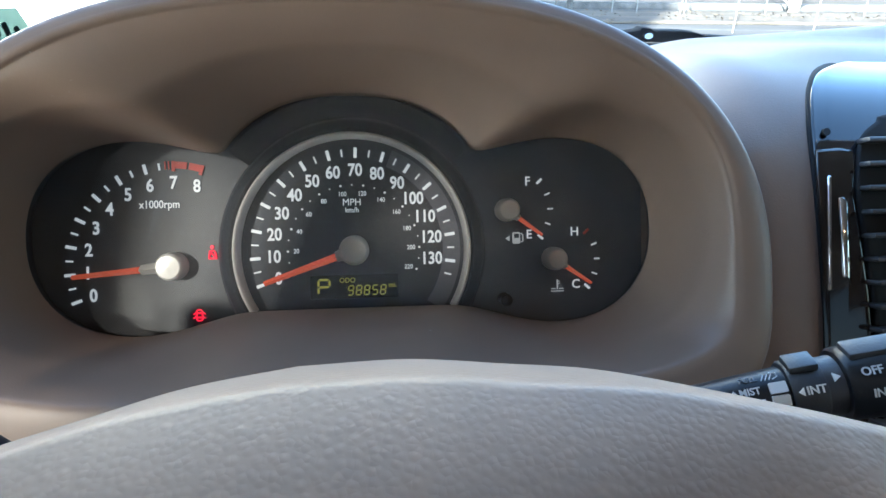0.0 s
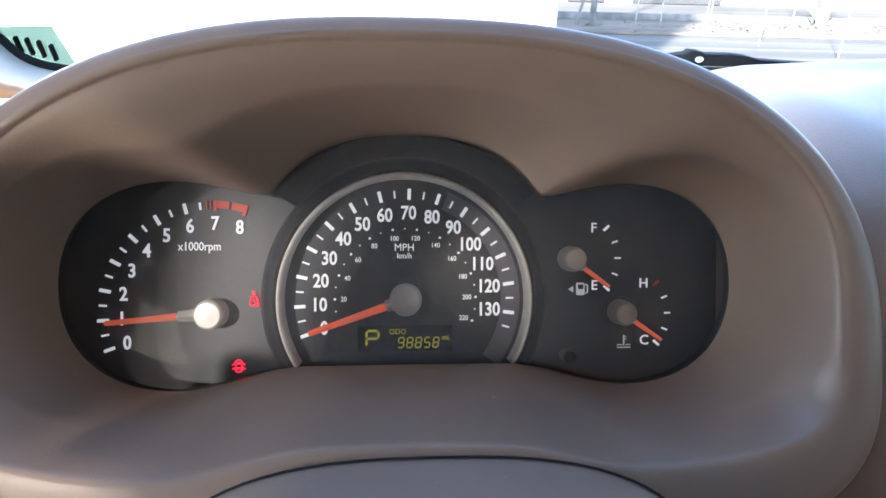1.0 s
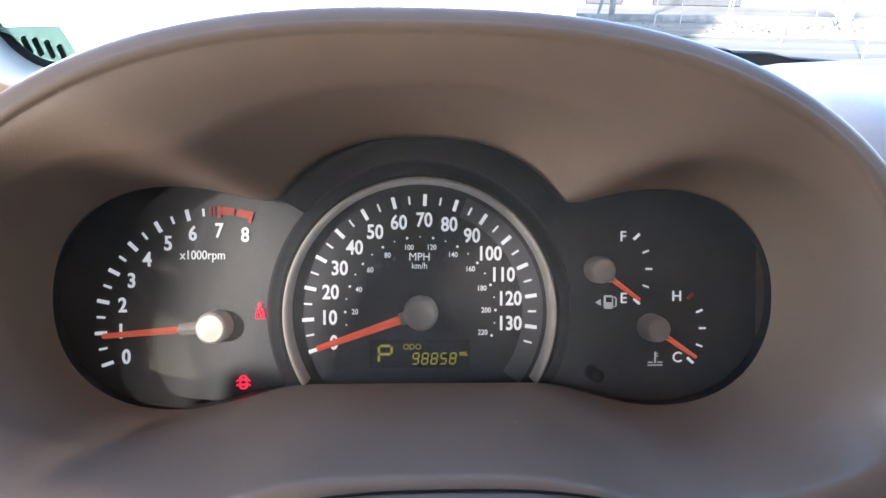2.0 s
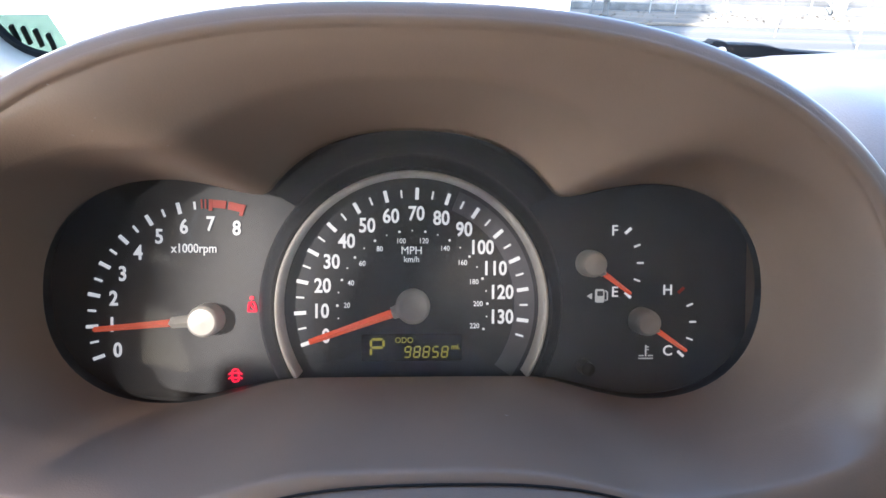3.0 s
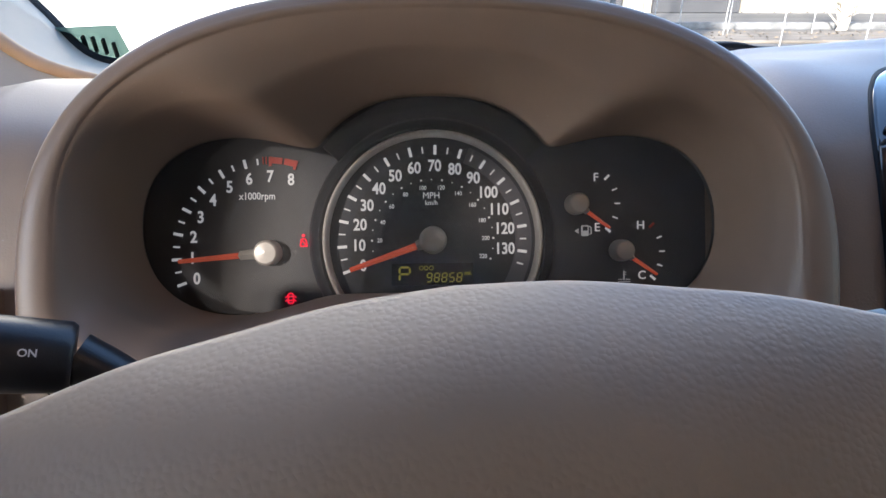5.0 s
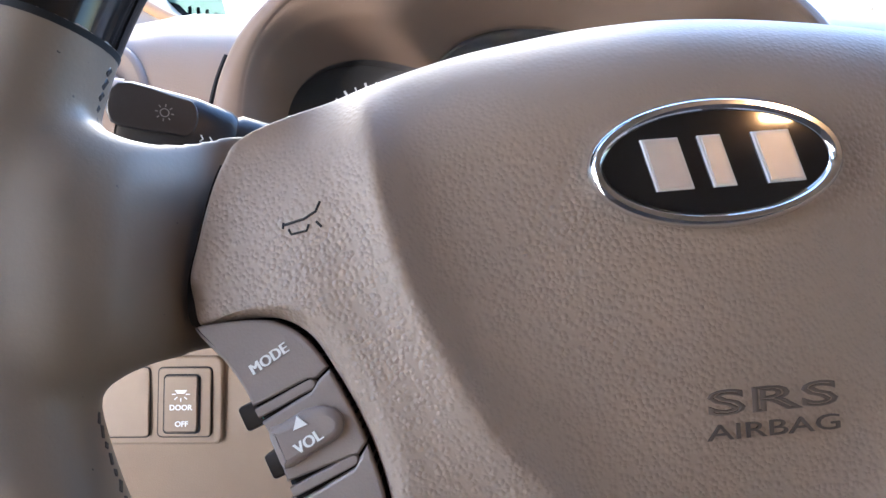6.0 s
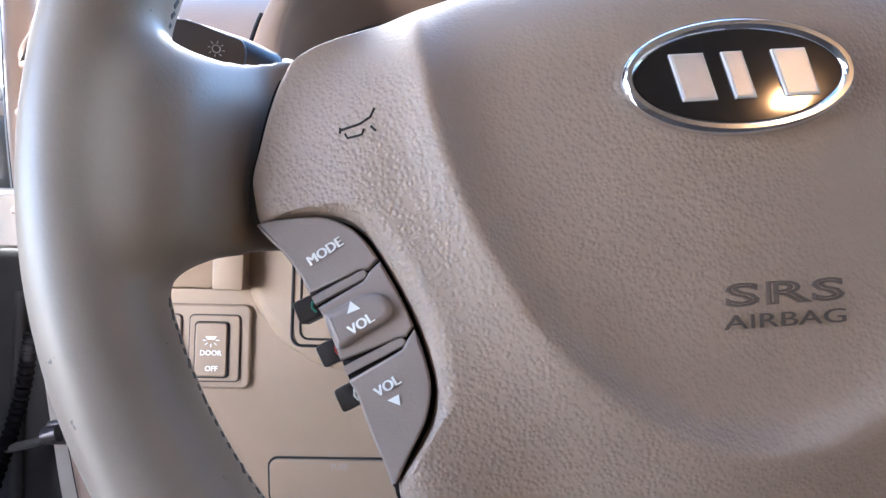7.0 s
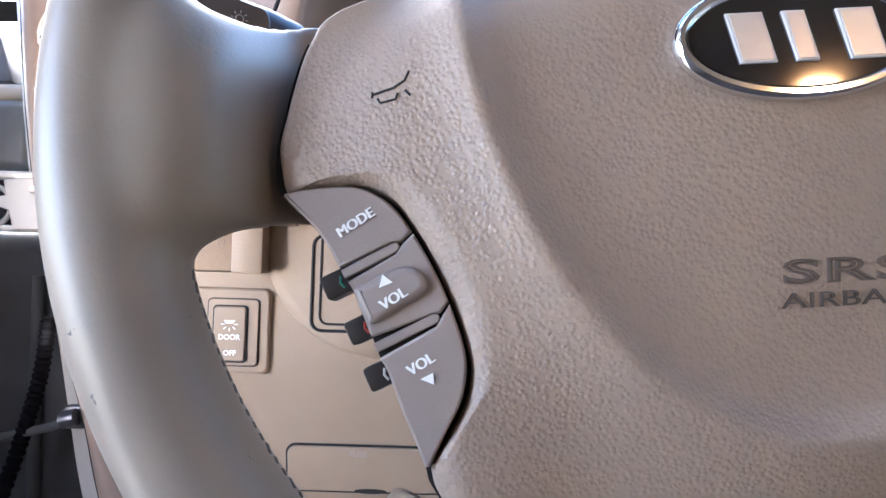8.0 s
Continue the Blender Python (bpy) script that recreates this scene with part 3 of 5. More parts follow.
# fuel pump symbol with arrow, and thermometer symbol
pump = joined(plate(rounded(0.0822, 0.0012, 0.0862, 0.0072, 0.0006, 2), -0.0010, 0.0), tube([(0.0866, -0.0008, 0.0066), (0.0876, -0.0008, 0.0058), (0.0876, -0.0008, 0.0024), (0.0866, -0.0008, 0.0022)], 0.00035, 6),
              plate([(0.0784, 0.0040), (0.0806, 0.0026), (0.0806, 0.0054)], -0.0010, 0.0))
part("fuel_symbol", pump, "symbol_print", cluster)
part("fuel_window", plate(rounded(0.0829, 0.0042, 0.0855, 0.0064, 0.0003, 2), -0.0013, -0.0011), "dial", cluster)
thermo = joined(box(0.1058, -0.0006, -0.0200, 0.0009, 0.0006, 0.0075), box(0.1069, -0.0006, -0.0175, 0.0018, 0.0006, 0.0006), box(0.1069, -0.0006, -0.0192, 0.0018, 0.0006, 0.0006),
                box(0.1027, -0.0006, -0.0233, 0.0034, 0.0006, 0.0007), box(0.1090, -0.0006, -0.0233, 0.0034, 0.0006, 0.0007), box(0.1058, -0.0006, -0.0252, 0.0100, 0.0006, 0.0007))
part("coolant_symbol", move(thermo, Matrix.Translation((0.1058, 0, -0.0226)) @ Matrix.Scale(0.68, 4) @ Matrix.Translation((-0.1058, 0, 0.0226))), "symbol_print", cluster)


def gauge_needle(cx, cz, angle, reach, cap, wide, tail=0.0):
    """A red needle with a satin cap that stands proud of the dial."""
    hub = part("needle_hub", swept_arc(cx, cz, [(0.0002, -0.0112), (cap * 0.80, -0.0108), (cap * 0.94, -0.0098), (cap, -0.0080), (cap * 1.04, -0.004), (cap * 1.04, 0.0), (0.0002, 0.0)], 0, 360, 40), "satin", cluster, "domed satin silver cap")
    a = radians(angle)
    bm = rings([[(-wide * 0.55, -0.0035, cap * 0.8), (0, -0.0062, cap * 0.8), (wide * 0.55, -0.0035, cap * 0.8), (0, -0.002, cap * 0.8)],
                [(-wide * 0.35, -0.0030, reach), (0, -0.0045, reach), (wide * 0.35, -0.0030, reach), (0, -0.0022, reach)]])
    part("pointer", move(bm, Matrix.Translation((cx, 0, cz)) @ Matrix.Rotation(a, 4, "Y")), "needle", hub, "bright red pointer")
    root = rings([[(-wide * 0.9, -0.0030, cap * 0.7), (0, -0.0085, cap * 0.7), (wide * 0.9, -0.0030, cap * 0.7), (0, -0.002, cap * 0.7)],
                  [(-wide * 0.75, -0.0030, cap * 1.32 + tail), (0, -0.0068, cap * 1.32 + tail), (wide * 0.75, -0.0030, cap * 1.32 + tail), (0, -0.002, cap * 1.32 + tail)]])
    part("pointer_root", move(root, Matrix.Translation((cx, 0, cz)) @ Matrix.Rotation(a, 4, "Y")), "satin", hub)


gauge_needle(TACH[0], TACH[1], -95.0, 0.0478, 0.0068, 0.0032, 0.0062)
gauge_needle(0.0, 0.0, -109.2, 0.0478, 0.0073, 0.0036)
gauge_needle(0.0790, 0.0189, 126.0, 0.0228, 0.0058, 0.0024)
gauge_needle(0.1035, -0.0070, 124.0, 0.0240, 0.0058, 0.0024)
# odometer
odo = part("odometer_display", plate(rounded(-0.0226, -0.0245, 0.0218, -0.0126, 0.0004, 2), -0.0022, -0.0005), "lcd", cluster, "dark display with lit yellow-green characters")
part("gear_letter", segment_character("P", -0.0156, -0.0025, -0.0184, 0.0056, 0.0074, 0.0011), "lcd_on", odo)
part("odometer_word", words("ODO", 0.0036, -0.0038, -0.0025, -0.0153, bold=0.0, squeeze=0.95), "lcd_on", odo)
for k, ch in enumerate("98858"):
    part("odometer_digit", segment_character(ch, -0.0022 + 0.0041 * k, -0.0025, -0.0204, 0.0025, 0.0047, 0.0006, 0.14), "lcd_on", odo)
part("odometer_unit", words("mi.", 0.0034, 0.0190, -0.0025, -0.0182), "lcd_on", odo)
# lit warning symbols: a belted seat figure drawn as plain shapes, and a door-ajar car outline
belt = joined(plate(ellipse(-0.0704, 0.0034, 0.0009, 0.0009, 10), -0.0010, 0.0), tube([(-0.0702, -0.0006, 0.0018), (-0.0716, -0.0006, 0.0008), (-0.0720, -0.0006, -0.0022)], 0.00045, 6), tube([(-0.0696, -0.0006, 0.0018), (-0.0688, -0.0006, 0.0002), (-0.0684, -0.0006, -0.0022)], 0.00045, 6),
               tube([(-0.0722, -0.0006, -0.0024), (-0.0682, -0.0006, -0.0024)], 0.00045, 6), tube([(-0.0718, -0.0006, 0.0016), (-0.0690, -0.0006, -0.0018)], 0.0004, 6))
part("belt_lamp", belt, "warn", cluster, "lit red seat belt warning lamp")
body = rounded(-0.0790, -0.0334, -0.0762, -0.0280, 0.0009, 3)
ajar = joined(tube([(x, -0.0006, z) for x, z in body + body[:1]], 0.0004, 6), box(-0.0776, -0.0005, -0.0296, 0.0024, 0.0008, 0.0007), box(-0.0776, -0.0005, -0.0318, 0.0024, 0.0008, 0.0007),
              *[tube([(-0.0776 + q * 0.0014, -0.0006, z), (-0.0776 + q * 0.0030, -0.0006, z - 0.0010)], 0.0004, 6) for q in (-1, 1) for z in (-0.0292, -0.0312)])
part("door_ajar_lamp", ajar, "warn", cluster, "lit red open-door warning lamp")
part("trip_knob", swept_arc(0.077, -0.0274, [(0.0002, -0.010), (0.0022, -0.0098), (0.0030, -0.009), (0.0033, 0.0), (0.0002, 0.0)], 0, 360, 24), "black", cluster, "small glossy black reset knob")
sheet = bmesh.new()
sheet.faces.new([sheet.verts.new(((r + 0.001) * math.cos(a), -0.0175 - 0.07 * ((r + 0.001) * math.sin(a) + 0.02), 0.008 + (r + 0.001) * math.sin(a))) for a, r in zip(ANG, R0)])
cover = part("clear_cover", facing(sheet, (0, -1, 0)), "lens", cluster, "clear plastic cover over the gauges")
cover.visible_shadow = False

# ---- steering wheel ----
wheel = thing("steering_wheel", "taupe leather steering wheel with dark upper rim", "steering wheel", m=C @ W)
RIM, TUBE = 0.1672, 0.0154


def rim_section(a0, a1, r, y, rad, n, flat=1.0, v0=0.0, v1=360.0, sides=24):
    loops = []
    for k in range(n + 1):
        a = radians(a0 + (a1 - a0) * k / n)
        lp = []
        for j in range(sides + 1):
            b = radians(v0 + (v1 - v0) * j / sides)
            q = r + rad * math.cos(b)
            lp.append((q * math.cos(a), y - rad * flat * math.sin(b), q * math.sin(a)))
        loops.append(lp)
    bm = rings(loops, False)
    bmesh.ops.remove_doubles(bm, verts=bm.verts[:], dist=1e-6)
    return bm


def spoke(sign, xa, xb, z0, hh, flare):
    """A spoke that widens and thickens into the rim."""
    loops = []
    n = 40
    for k in range(n + 1):
        x = xa + (xb - xa) * k / n
        f = smoothstep((x - 0.116) / 0.034)
        g = 0.0045 * smoothstep((0.140 - x) / 0.022)
        h = hh + flare * max(0, (x - 0.126) / (xb - 0.126)) ** 2.6 + g
        dip = smoothstep((0.1385 - x) / 0.017)
        yc, th = 0.0140 - 0.0140 * f + 0.008 * dip, 0.0112 + 0.0038 * f - 0.0085 * dip
        loops.append([(sign * x, yc - th * math.copysign(abs(math.sin(b)) ** 0.8, math.sin(b)), z0 + g + h * math.copysign(abs(math.cos(b)) ** 0.72, math.cos(b))) for b in (2 * math.pi * j / 36 for j in range(36))])
    return rings(loops)


# leather rim, spokes and lower arms are one padded skin with soft fillets
skin = [tube([(RIM * math.cos(a), 0.0, RIM * math.sin(a)) for a in (radians(158.0 + 224.0 * k / 150) for k in range(151))], TUBE + 0.0008, 28)]
for sgn in (-1, 1):
    skin.append(spoke(sgn, 0.104, 0.1640, 0.0030, 0.0268, 0.030))
    skin.append(tube(spline([(sgn * 0.0915, 0.014, -0.097), (sgn * 0.097, 0.011, -0.105), (sgn * 0.107, 0.006, -0.117), (sgn * 0.118, 0.002, -0.128), (sgn * 0.126, 0.001, -0.134)], 6), lambda t: 0.0118 + 0.006 * t * t, 20, flat=0.9))
rim = part("rim", joined(*skin), "leather", wheel, "smooth worn taupe leather rim and spokes")
weld = rim.modifiers.new("weld", "REMESH")
weld.mode, weld.voxel_size, weld.use_smooth_shade = "VOXEL", 0.0017, True
soften = rim.modifiers.new("soften", "SMOOTH")
soften.factor, soften.iterations = 0.5, 26
part("upper_rim", rim_section(20.8, 159.2, RIM, 0.0, TUBE + 0.0001, 90), "gloss_rim", rim, "dark glossy upper rim")
part("grip_seam", rim_section(150, 178, RIM, 0.0, TUBE + 0.0004, 30, v0=186, v1=226, sides=6), "black_leather", rim)
for a0 in (159.2, 20.8):
    part("rim_joint", rim_section(a0 - 0.35, a0 + 0.35, RIM, 0.0, TUBE + 0.0006, 2), "gap", rim)
# stitched seam round the inside of the rim
stitches = random.Random(11)
for k in range(150):
    a = radians(161 + 187 * k / 149)
    st = box(0, 0, 0, 0.0011, 0.0018, 0.0034 * stitches.uniform(0.6, 1.1), 0.0004, 1)
    part("stitch", move(st, Matrix.Translation(((RIM - TUBE - 0.0001) * math.cos(a), 0.0015, (RIM - TUBE - 0.0001) * math.sin(a))) @ Matrix.Rotation(-a, 4, "Y") @ Matrix.Rotation(radians(25 + stitches.uniform(-25, 25)), 4, "X")), "black_leather", rim)

# airbag cover: an outline filled with a domed skin, the middle raised behind a crease
HUB_HALF = [(0.0, 0.0562), (0.020, 0.0550), (0.038, 0.0520), (0.055, 0.0488), (0.072, 0.0438), (0.090, 0.0378), (0.105, 0.0322), (0.1115, 0.0293), (0.1143, 0.0272), (0.1158, 0.0245), (0.1180, 0.0198), (0.1204, 0.0125), (0.1228, 0.0036), (0.1246, -0.0029), (0.1254, -0.0090), (0.1250, -0.0142), (0.1236, -0.0164), (0.1197, -0.0158),
            (0.1142, -0.0156), (0.1073, -0.0157), (0.1032, -0.0166), (0.0991, -0.0187), (0.0952, -0.0223), (0.0912, -0.0291), (0.0868, -0.0379), (0.0832, -0.0476), (0.0809, -0.0560), (0.0800, -0.0626), (0.0817, -0.0704), (0.0854, -0.0768), (0.0902, -0.0836), (0.0908, -0.0868), (0.0890, -0.0915), (0.080, -0.104), (0.050, -0.117), (0.0, -0.121)]
half = spline(HUB_HALF, 8)
hub_line = half + [(-x, z) for x, z in half[-2:0:-1]]


def crease(x, z):
    """How far inside the fold round the middle a place lies; negative outside it."""
    q = (abs(x) / 0.0785) ** 1.9 + (abs(z - 0.030) / (0.1130 if z < 0.030 else 0.06)) ** 1.9
    return (1 - q ** (1 / 1.9)) * 0.085


def hub_depth(x, z):
    sag = 0.0186 * (min(abs(x), 0.11) / 0.09) ** 1.75
    top = 0.026 * (1 - 0.35 * smoothstep(abs(x) / 0.09)) * (1 - 0.75 * smoothstep((abs(x) - 0.085) / 0.028)) * max(0, (z + sag - 0.024) / 0.033) ** 2.2
    fade = smoothstep((0.046 - z) / 0.022)
    c = crease(x, z)
    soft = 0.0010 + 0.0009 * smoothstep((-0.010 - z) / 0.055)
    out, inn = -soft * math.log1p(math.exp(-c / soft)), soft * math.log1p(math.exp(min(c / soft, 60)))
    wing = 0.0104 * (1 - math.exp(out / 0.013))
    hollow = 0.0046 * (inn / 0.017) * math.exp(1 - inn / 0.017)
    side = 0.0060 * smoothstep((abs(x) - 0.090) / 0.034)
    droop = (1.0 + 1.1 * smoothstep(c / 0.006)) * max(0, -0.022 - z) ** 2 * (1 - smoothstep((abs(x) - 0.050) / 0.035))
    return -0.0168 + droop + top + (wing + hollow) * fade + side + 0.004 * (1 - fade) * smoothstep(abs(x) / 0.1)


def edge_roll(x, z, f):
    """The cover rolls down towards the switches."""
    beside = smoothstep((abs(x) - 0.076) / 0.008) * smoothstep((-0.004 - z) / 0.008) * smoothstep((z + 0.098) / 0.010)
    return 0.0042 * beside * max(0, (f - 0.925) / 0.075) ** 2


loops = []
CZ = 0.015
for d, f in ((0.030, 0.978), (0.016, 0.992), (0.006, 0.999), (0.0012, 0.996), (0.0004, 0.991)):
    loops.append([(x * f, hub_depth(x * f, CZ + (z - CZ) * f) + edge_roll(x, z, min(f, 1)) + d, CZ + (z - CZ) * f) for x, z in hub_line])
for k in range(0, 110):
    f = 0.984 * (1 - k / 110)
    loops.append([(x * f, hub_depth(x * f, CZ + (z - CZ) * f) + edge_roll(x, z, f), CZ + (z - CZ) * f) for x, z in hub_line])
bag = part("airbag_cover", rings(loops), "bag", wheel, "grained taupe vinyl horn pad", angle=70)
part("cover_gap", plate([(x * 1.013, min(z, 0.024)) for x, z in hub_line if z < 0.03], 0.0050, 0.026), "gap", wheel)


def on_hub(x, z, lift=0.0):
    return (x, hub_depth(x, z) - lift, z)


# badge: a chromed oval with plain silver shapes on gloss black
EX, EZ, EY = -0.0010, 0.0094, hub_depth(-0.0010, 0.0094)
badge = part("badge", plate(ellipse(EX, EZ, 0.0272, 0.0132, 64), EY - 0.0022, EY + 0.001, 0.0006), "badge", wheel, "oval gloss black badge")
ring_loops = []
for k in range(64):
    t = 2 * math.pi * k / 64
    c, s = math.cos(t), math.sin(t)
    nx, nz = c / 0.0295, s / 0.0141
    ln = math.hypot(nx, nz)
    nx, nz = nx / ln, nz / ln
    lp = []
    for j in range(10):
        b = 2 * math.pi * j / 10
        lp.append((EX + 0.0275 * c + nx * 0.0018 * math.cos(b), EY - 0.0013 - 0.0022 * math.sin(b), EZ + 0.0133 * s + nz * 0.0018 * math.cos(b)))
    ring_loops.append(lp)
ring_loops.append(ring_loops[0])
part("badge_ring", rings(ring_loops, True, False), "chrome", badge, "chromed oval ring")
for x0, wide in ((-0.0160, 0.0085), (-0.0030, 0.0052), (0.0095, 0.0085)):
    pts = [(EX + x0 - 0.0010, EZ + 0.0060), (EX + x0 + wide - 0.0010, EZ + 0.0060), (EX + x0 + wide + 0.0014, EZ - 0.0060), (EX + x0 + 0.0014, EZ - 0.0060)]
    bar = part("badge_bar", plate(pts[::-1], EY - 0.0029, EY - 0.0016, 0.0002), "print_dim", badge, "pale silver bar with a lighter edge")
    mid = Vector((sum(p[0] for p in pts) / 4, sum(p[1] for p in pts) / 4))
    part("bar_face", plate([(mid.x + (x - mid.x) * (1 - 0.0011 / wide), mid.y + (z - mid.y) * 0.92) for x, z in pts[::-1]], EY - 0.0031, EY - 0.0027, 0.0001), "badge_silver", bar)
# pressed lettering, groove shade painted brown on the outlined word, and the horn mark
def stretched(bm, f, x):
    return move(bm, Matrix.Translation((x, 0, 0)) @ Matrix.Diagonal((f, 1, 1, 1)) @ Matrix.Translation((-x, 0, 0)))


def on_skin(bm):
    """Lettering made round y = 0 is laid on the cover."""
    for v in bm.verts:
        v.co.y += hub_depth(v.co.x, v.co.z)
    return bm


part("safety_lettering", on_skin(outlined("SRS", 0.0074, 0.0066, 0.0, -0.0443, 0.00028, 2.5)), "groove_shade", bag, "outlined lettering, brown standing in for groove shade")
part("safety_lettering", on_skin(stretched(words("AIRBAG", 0.0050, 0.0066, -0.0001, -0.0507, 0.0003, bold=0.0), 1.78, 0.0066)), "print_dark", bag, "pressed dark lettering")
hx, hz = -0.0955, 0.0045
horn = joined(tube([on_hub(hx - 0.0045, hz + 0.0004, 0.0001), on_hub(hx + 0.0005, hz + 0.0012, 0.0001), on_hub(hx + 0.0034, hz + 0.0026, 0.0001), on_hub(hx + 0.0046, hz + 0.0048, 0.0001)], 0.0003, 6),
              tube([on_hub(hx - 0.0034, hz - 0.0008, 0.0001), on_hub(hx - 0.0028, hz - 0.0020, 0.0001), on_hub(hx + 0.0010, hz - 0.0016, 0.0001), on_hub(hx + 0.0016, hz - 0.0002, 0.0001)], 0.0003, 6),
              tube([on_hub(hx + 0.0034, hz + 0.0002, 0.0001), on_hub(hx + 0.0046, hz - 0.0012, 0.0001)], 0.0003, 6),
              tube([on_hub(hx - 0.0046, hz + 0.0010, 0.0001), on_hub(hx - 0.0048, hz - 0.0004, 0.0001)], 0.0003, 6))
part("horn_mark", horn, "gap", bag, "dark horn symbol")

# switch pad with three keys, webs between them, and three small telephone keys behind it
PAD_LEFT = [(-0.1243, -0.0171), (-0.1207, -0.0212), (-0.1172, -0.0249), (-0.1131, -0.0308), (-0.1101, -0.0369), (-0.1072, -0.0423), (-0.1047, -0.0493), (-0.1017, -0.0582), (-0.0998, -0.0616), (-0.0968, -0.0708), (-0.0933, -0.0800), (-0.0918, -0.0852)]
PAD_RIGHT = [(-0.1243, -0.0171), (-0.1215, -0.0162), (-0.1148, -0.0160), (-0.1076, -0.0163), (-0.1034, -0.0174), (-0.0995, -0.0197), (-0.0959, -0.0232), (-0.0924, -0.0285), (-0.0877, -0.0379), (-0.0843, -0.0467), (-0.0817, -0.0559), (-0.0812, -0.0624), (-0.0830, -0.0694), (-0.0866, -0.0757), (-0.0918, -0.0852)]


def leant(bm):
    for v in bm.verts:
        v.co.y += 0.155 * (-0.087 - v.co.x)
    return bm


def key_plate(points, y0, bevel=0.0007):
    return leant(plate(points, y0, 0.008, bevel, 3))


def along(line, low, high, n=14):
    """The stretch of a line of falling height between two heights."""
    fine = spline(line, 24)
    return [min(fine, key=lambda p: abs(p[1] - (high + (low - high) * k / n))) for k in range(n + 1)]


pad = part("switch_pad", leant(plate(spline(PAD_RIGHT, 5)[:-1] + spline(PAD_LEFT[::-1], 5)[:-1], -0.0022, 0.018)), "gap", wheel)
top_edge = [p for p in spline(PAD_RIGHT, 10) if p[1] > -0.0286]
keys = (("mode_key", top_edge[2::2] + [(-0.0952, -0.0310), (-0.0975, -0.0309)] + along(PAD_LEFT, -0.0362, -0.0190)[::-1], "MODE", (-0.1060, -0.0256), -29),
        ("volume_up_key", along(PAD_RIGHT, -0.0460, -0.0291) + [(-0.0865, -0.0486), (-0.0884, -0.0488)] + along(PAD_LEFT, -0.0536, -0.0398)[::-1] + [(-0.0966, -0.0339), (-0.0949, -0.0316)], "VOL", (-0.0974, -0.0447), -29),
        ("volume_down_key", along(PAD_RIGHT, -0.0838, -0.0467) + along(PAD_LEFT, -0.0838, -0.0584)[::-1] + [(-0.0877, -0.0517), (-0.0862, -0.0493)], "VOL", (-0.0918, -0.0603), -29))
for nm, pts, text, (tx, tz), turn in keys:
    key = part(nm, key_plate(pts, -0.0052), "key", pad, "warm grey plastic key with white lettering", angle=50)
    part("key_word", leant(heavy(text, 0.0036, tx, -0.0076 if "up" in nm else -0.0055, tz, turn)), "print", key)
    if "up" in nm:
        bump = spline([(-0.1068, -0.0418), (-0.1034, -0.0402), (-0.0973, -0.0374), (-0.0925, -0.0374), (-0.0896, -0.0397), (-0.0895, -0.0428), (-0.0917, -0.0449), (-0.0964, -0.0472), (-0.1030, -0.0504), (-0.1054, -0.0470)], 5, True)
        part("thumb_bump", leant(plate(bump, -0.0074, -0.004, 0.0020, 4)), "key", key, angle=60)
        part("key_arrow", leant(plate([(-0.1007, -0.0419), (-0.0974, -0.0408), (-0.0998, -0.0388)], -0.00785, -0.0070)), "print", key)
    if "down" in nm:
        part("key_arrow", leant(plate([(-0.0921, -0.0637), (-0.0891, -0.0624), (-0.0889, -0.0651)], -0.0056, -0.0050)), "print", key)
for (x0, z0), (x1, z1) in (((-0.1097, -0.0379), (-0.0966, -0.0322)), ((-0.1024, -0.0560), (-0.0879, -0.0498))):
    ux, uz = (x1 - x0) / math.hypot(x1 - x0, z1 - z0), (z1 - z0) / math.hypot(x1 - x0, z1 - z0)
    web = [(x0 + uz * 0.0012, z0 - ux * 0.0012)] + [(x1 + 0.0012 * (ux * math.cos(b) - uz * math.sin(b)), z1 + 0.0012 * (uz * math.cos(b) + ux * math.sin(b))) for b in (radians(-90 + 30 * k) for k in range(7))] + [(x0 - uz * 0.0012, z0 + ux * 0.0012)]
    part("key_web", leant(plate(web, -0.0051, 0.006, 0.0004, 2)), "key", pad)
for x, z, mat in ((-0.1116, -0.0384, "lit_green"), (-0.1057, -0.0506, "red_print"), (-0.1012, -0.0628, "print")):
    k2 = part("telephone_key", move(box(0, 0, 0, 0.0115, 0.010, 0.0066, 0.0010, 2), Matrix.Translation((x, 0.0165, z)) @ Matrix.Rotation(radians(-22), 4, "Y")), "key_dark", pad, "small dark grey telephone key")
    part("key_symbol", move(tube([(-0.0010, 0, -0.0016), (-0.0016, 0, 0.0), (-0.0008, 0, 0.0016)], 0.0004, 6), Matrix.Translation((x + 0.0008, 0.0113, z)) @ Matrix.Rotation(radians(-22), 4, "Y")), mat, k2)


# ---- column and stalks ----
column = thing("steering_column_cover", "taupe plastic steering column cover below the gauges", "column cover")
loops = []
for k in range(13):
    t = k / 12
    y = -0.070 - 0.140 * t
    hw, top = 0.098 - 0.044 * smoothstep(t), -0.0440 - 0.027 * t
    loops.append([(0.008 + hw * math.copysign(abs(math.cos(b)) ** 0.75, math.cos(b)), y, top - 0.05 + 0.05 * math.copysign(abs(math.sin(b)) ** 0.8, math.sin(b))) for b in (2 * math.pi * j / 36 for j in range(36))])
part("upper_shell", rings(loops), "dash", column)
part("seam", tube([(0.008 + 0.0972 * math.copysign(abs(math.cos(b)) ** 0.75, math.cos(b)), -0.0845, -0.0966 + 0.0505 * abs(math.sin(b)) ** 0.8) for b in (math.pi * j / 36 for j in range(37))], 0.0005, 6), "gap", column, "dark joint round the column cover")
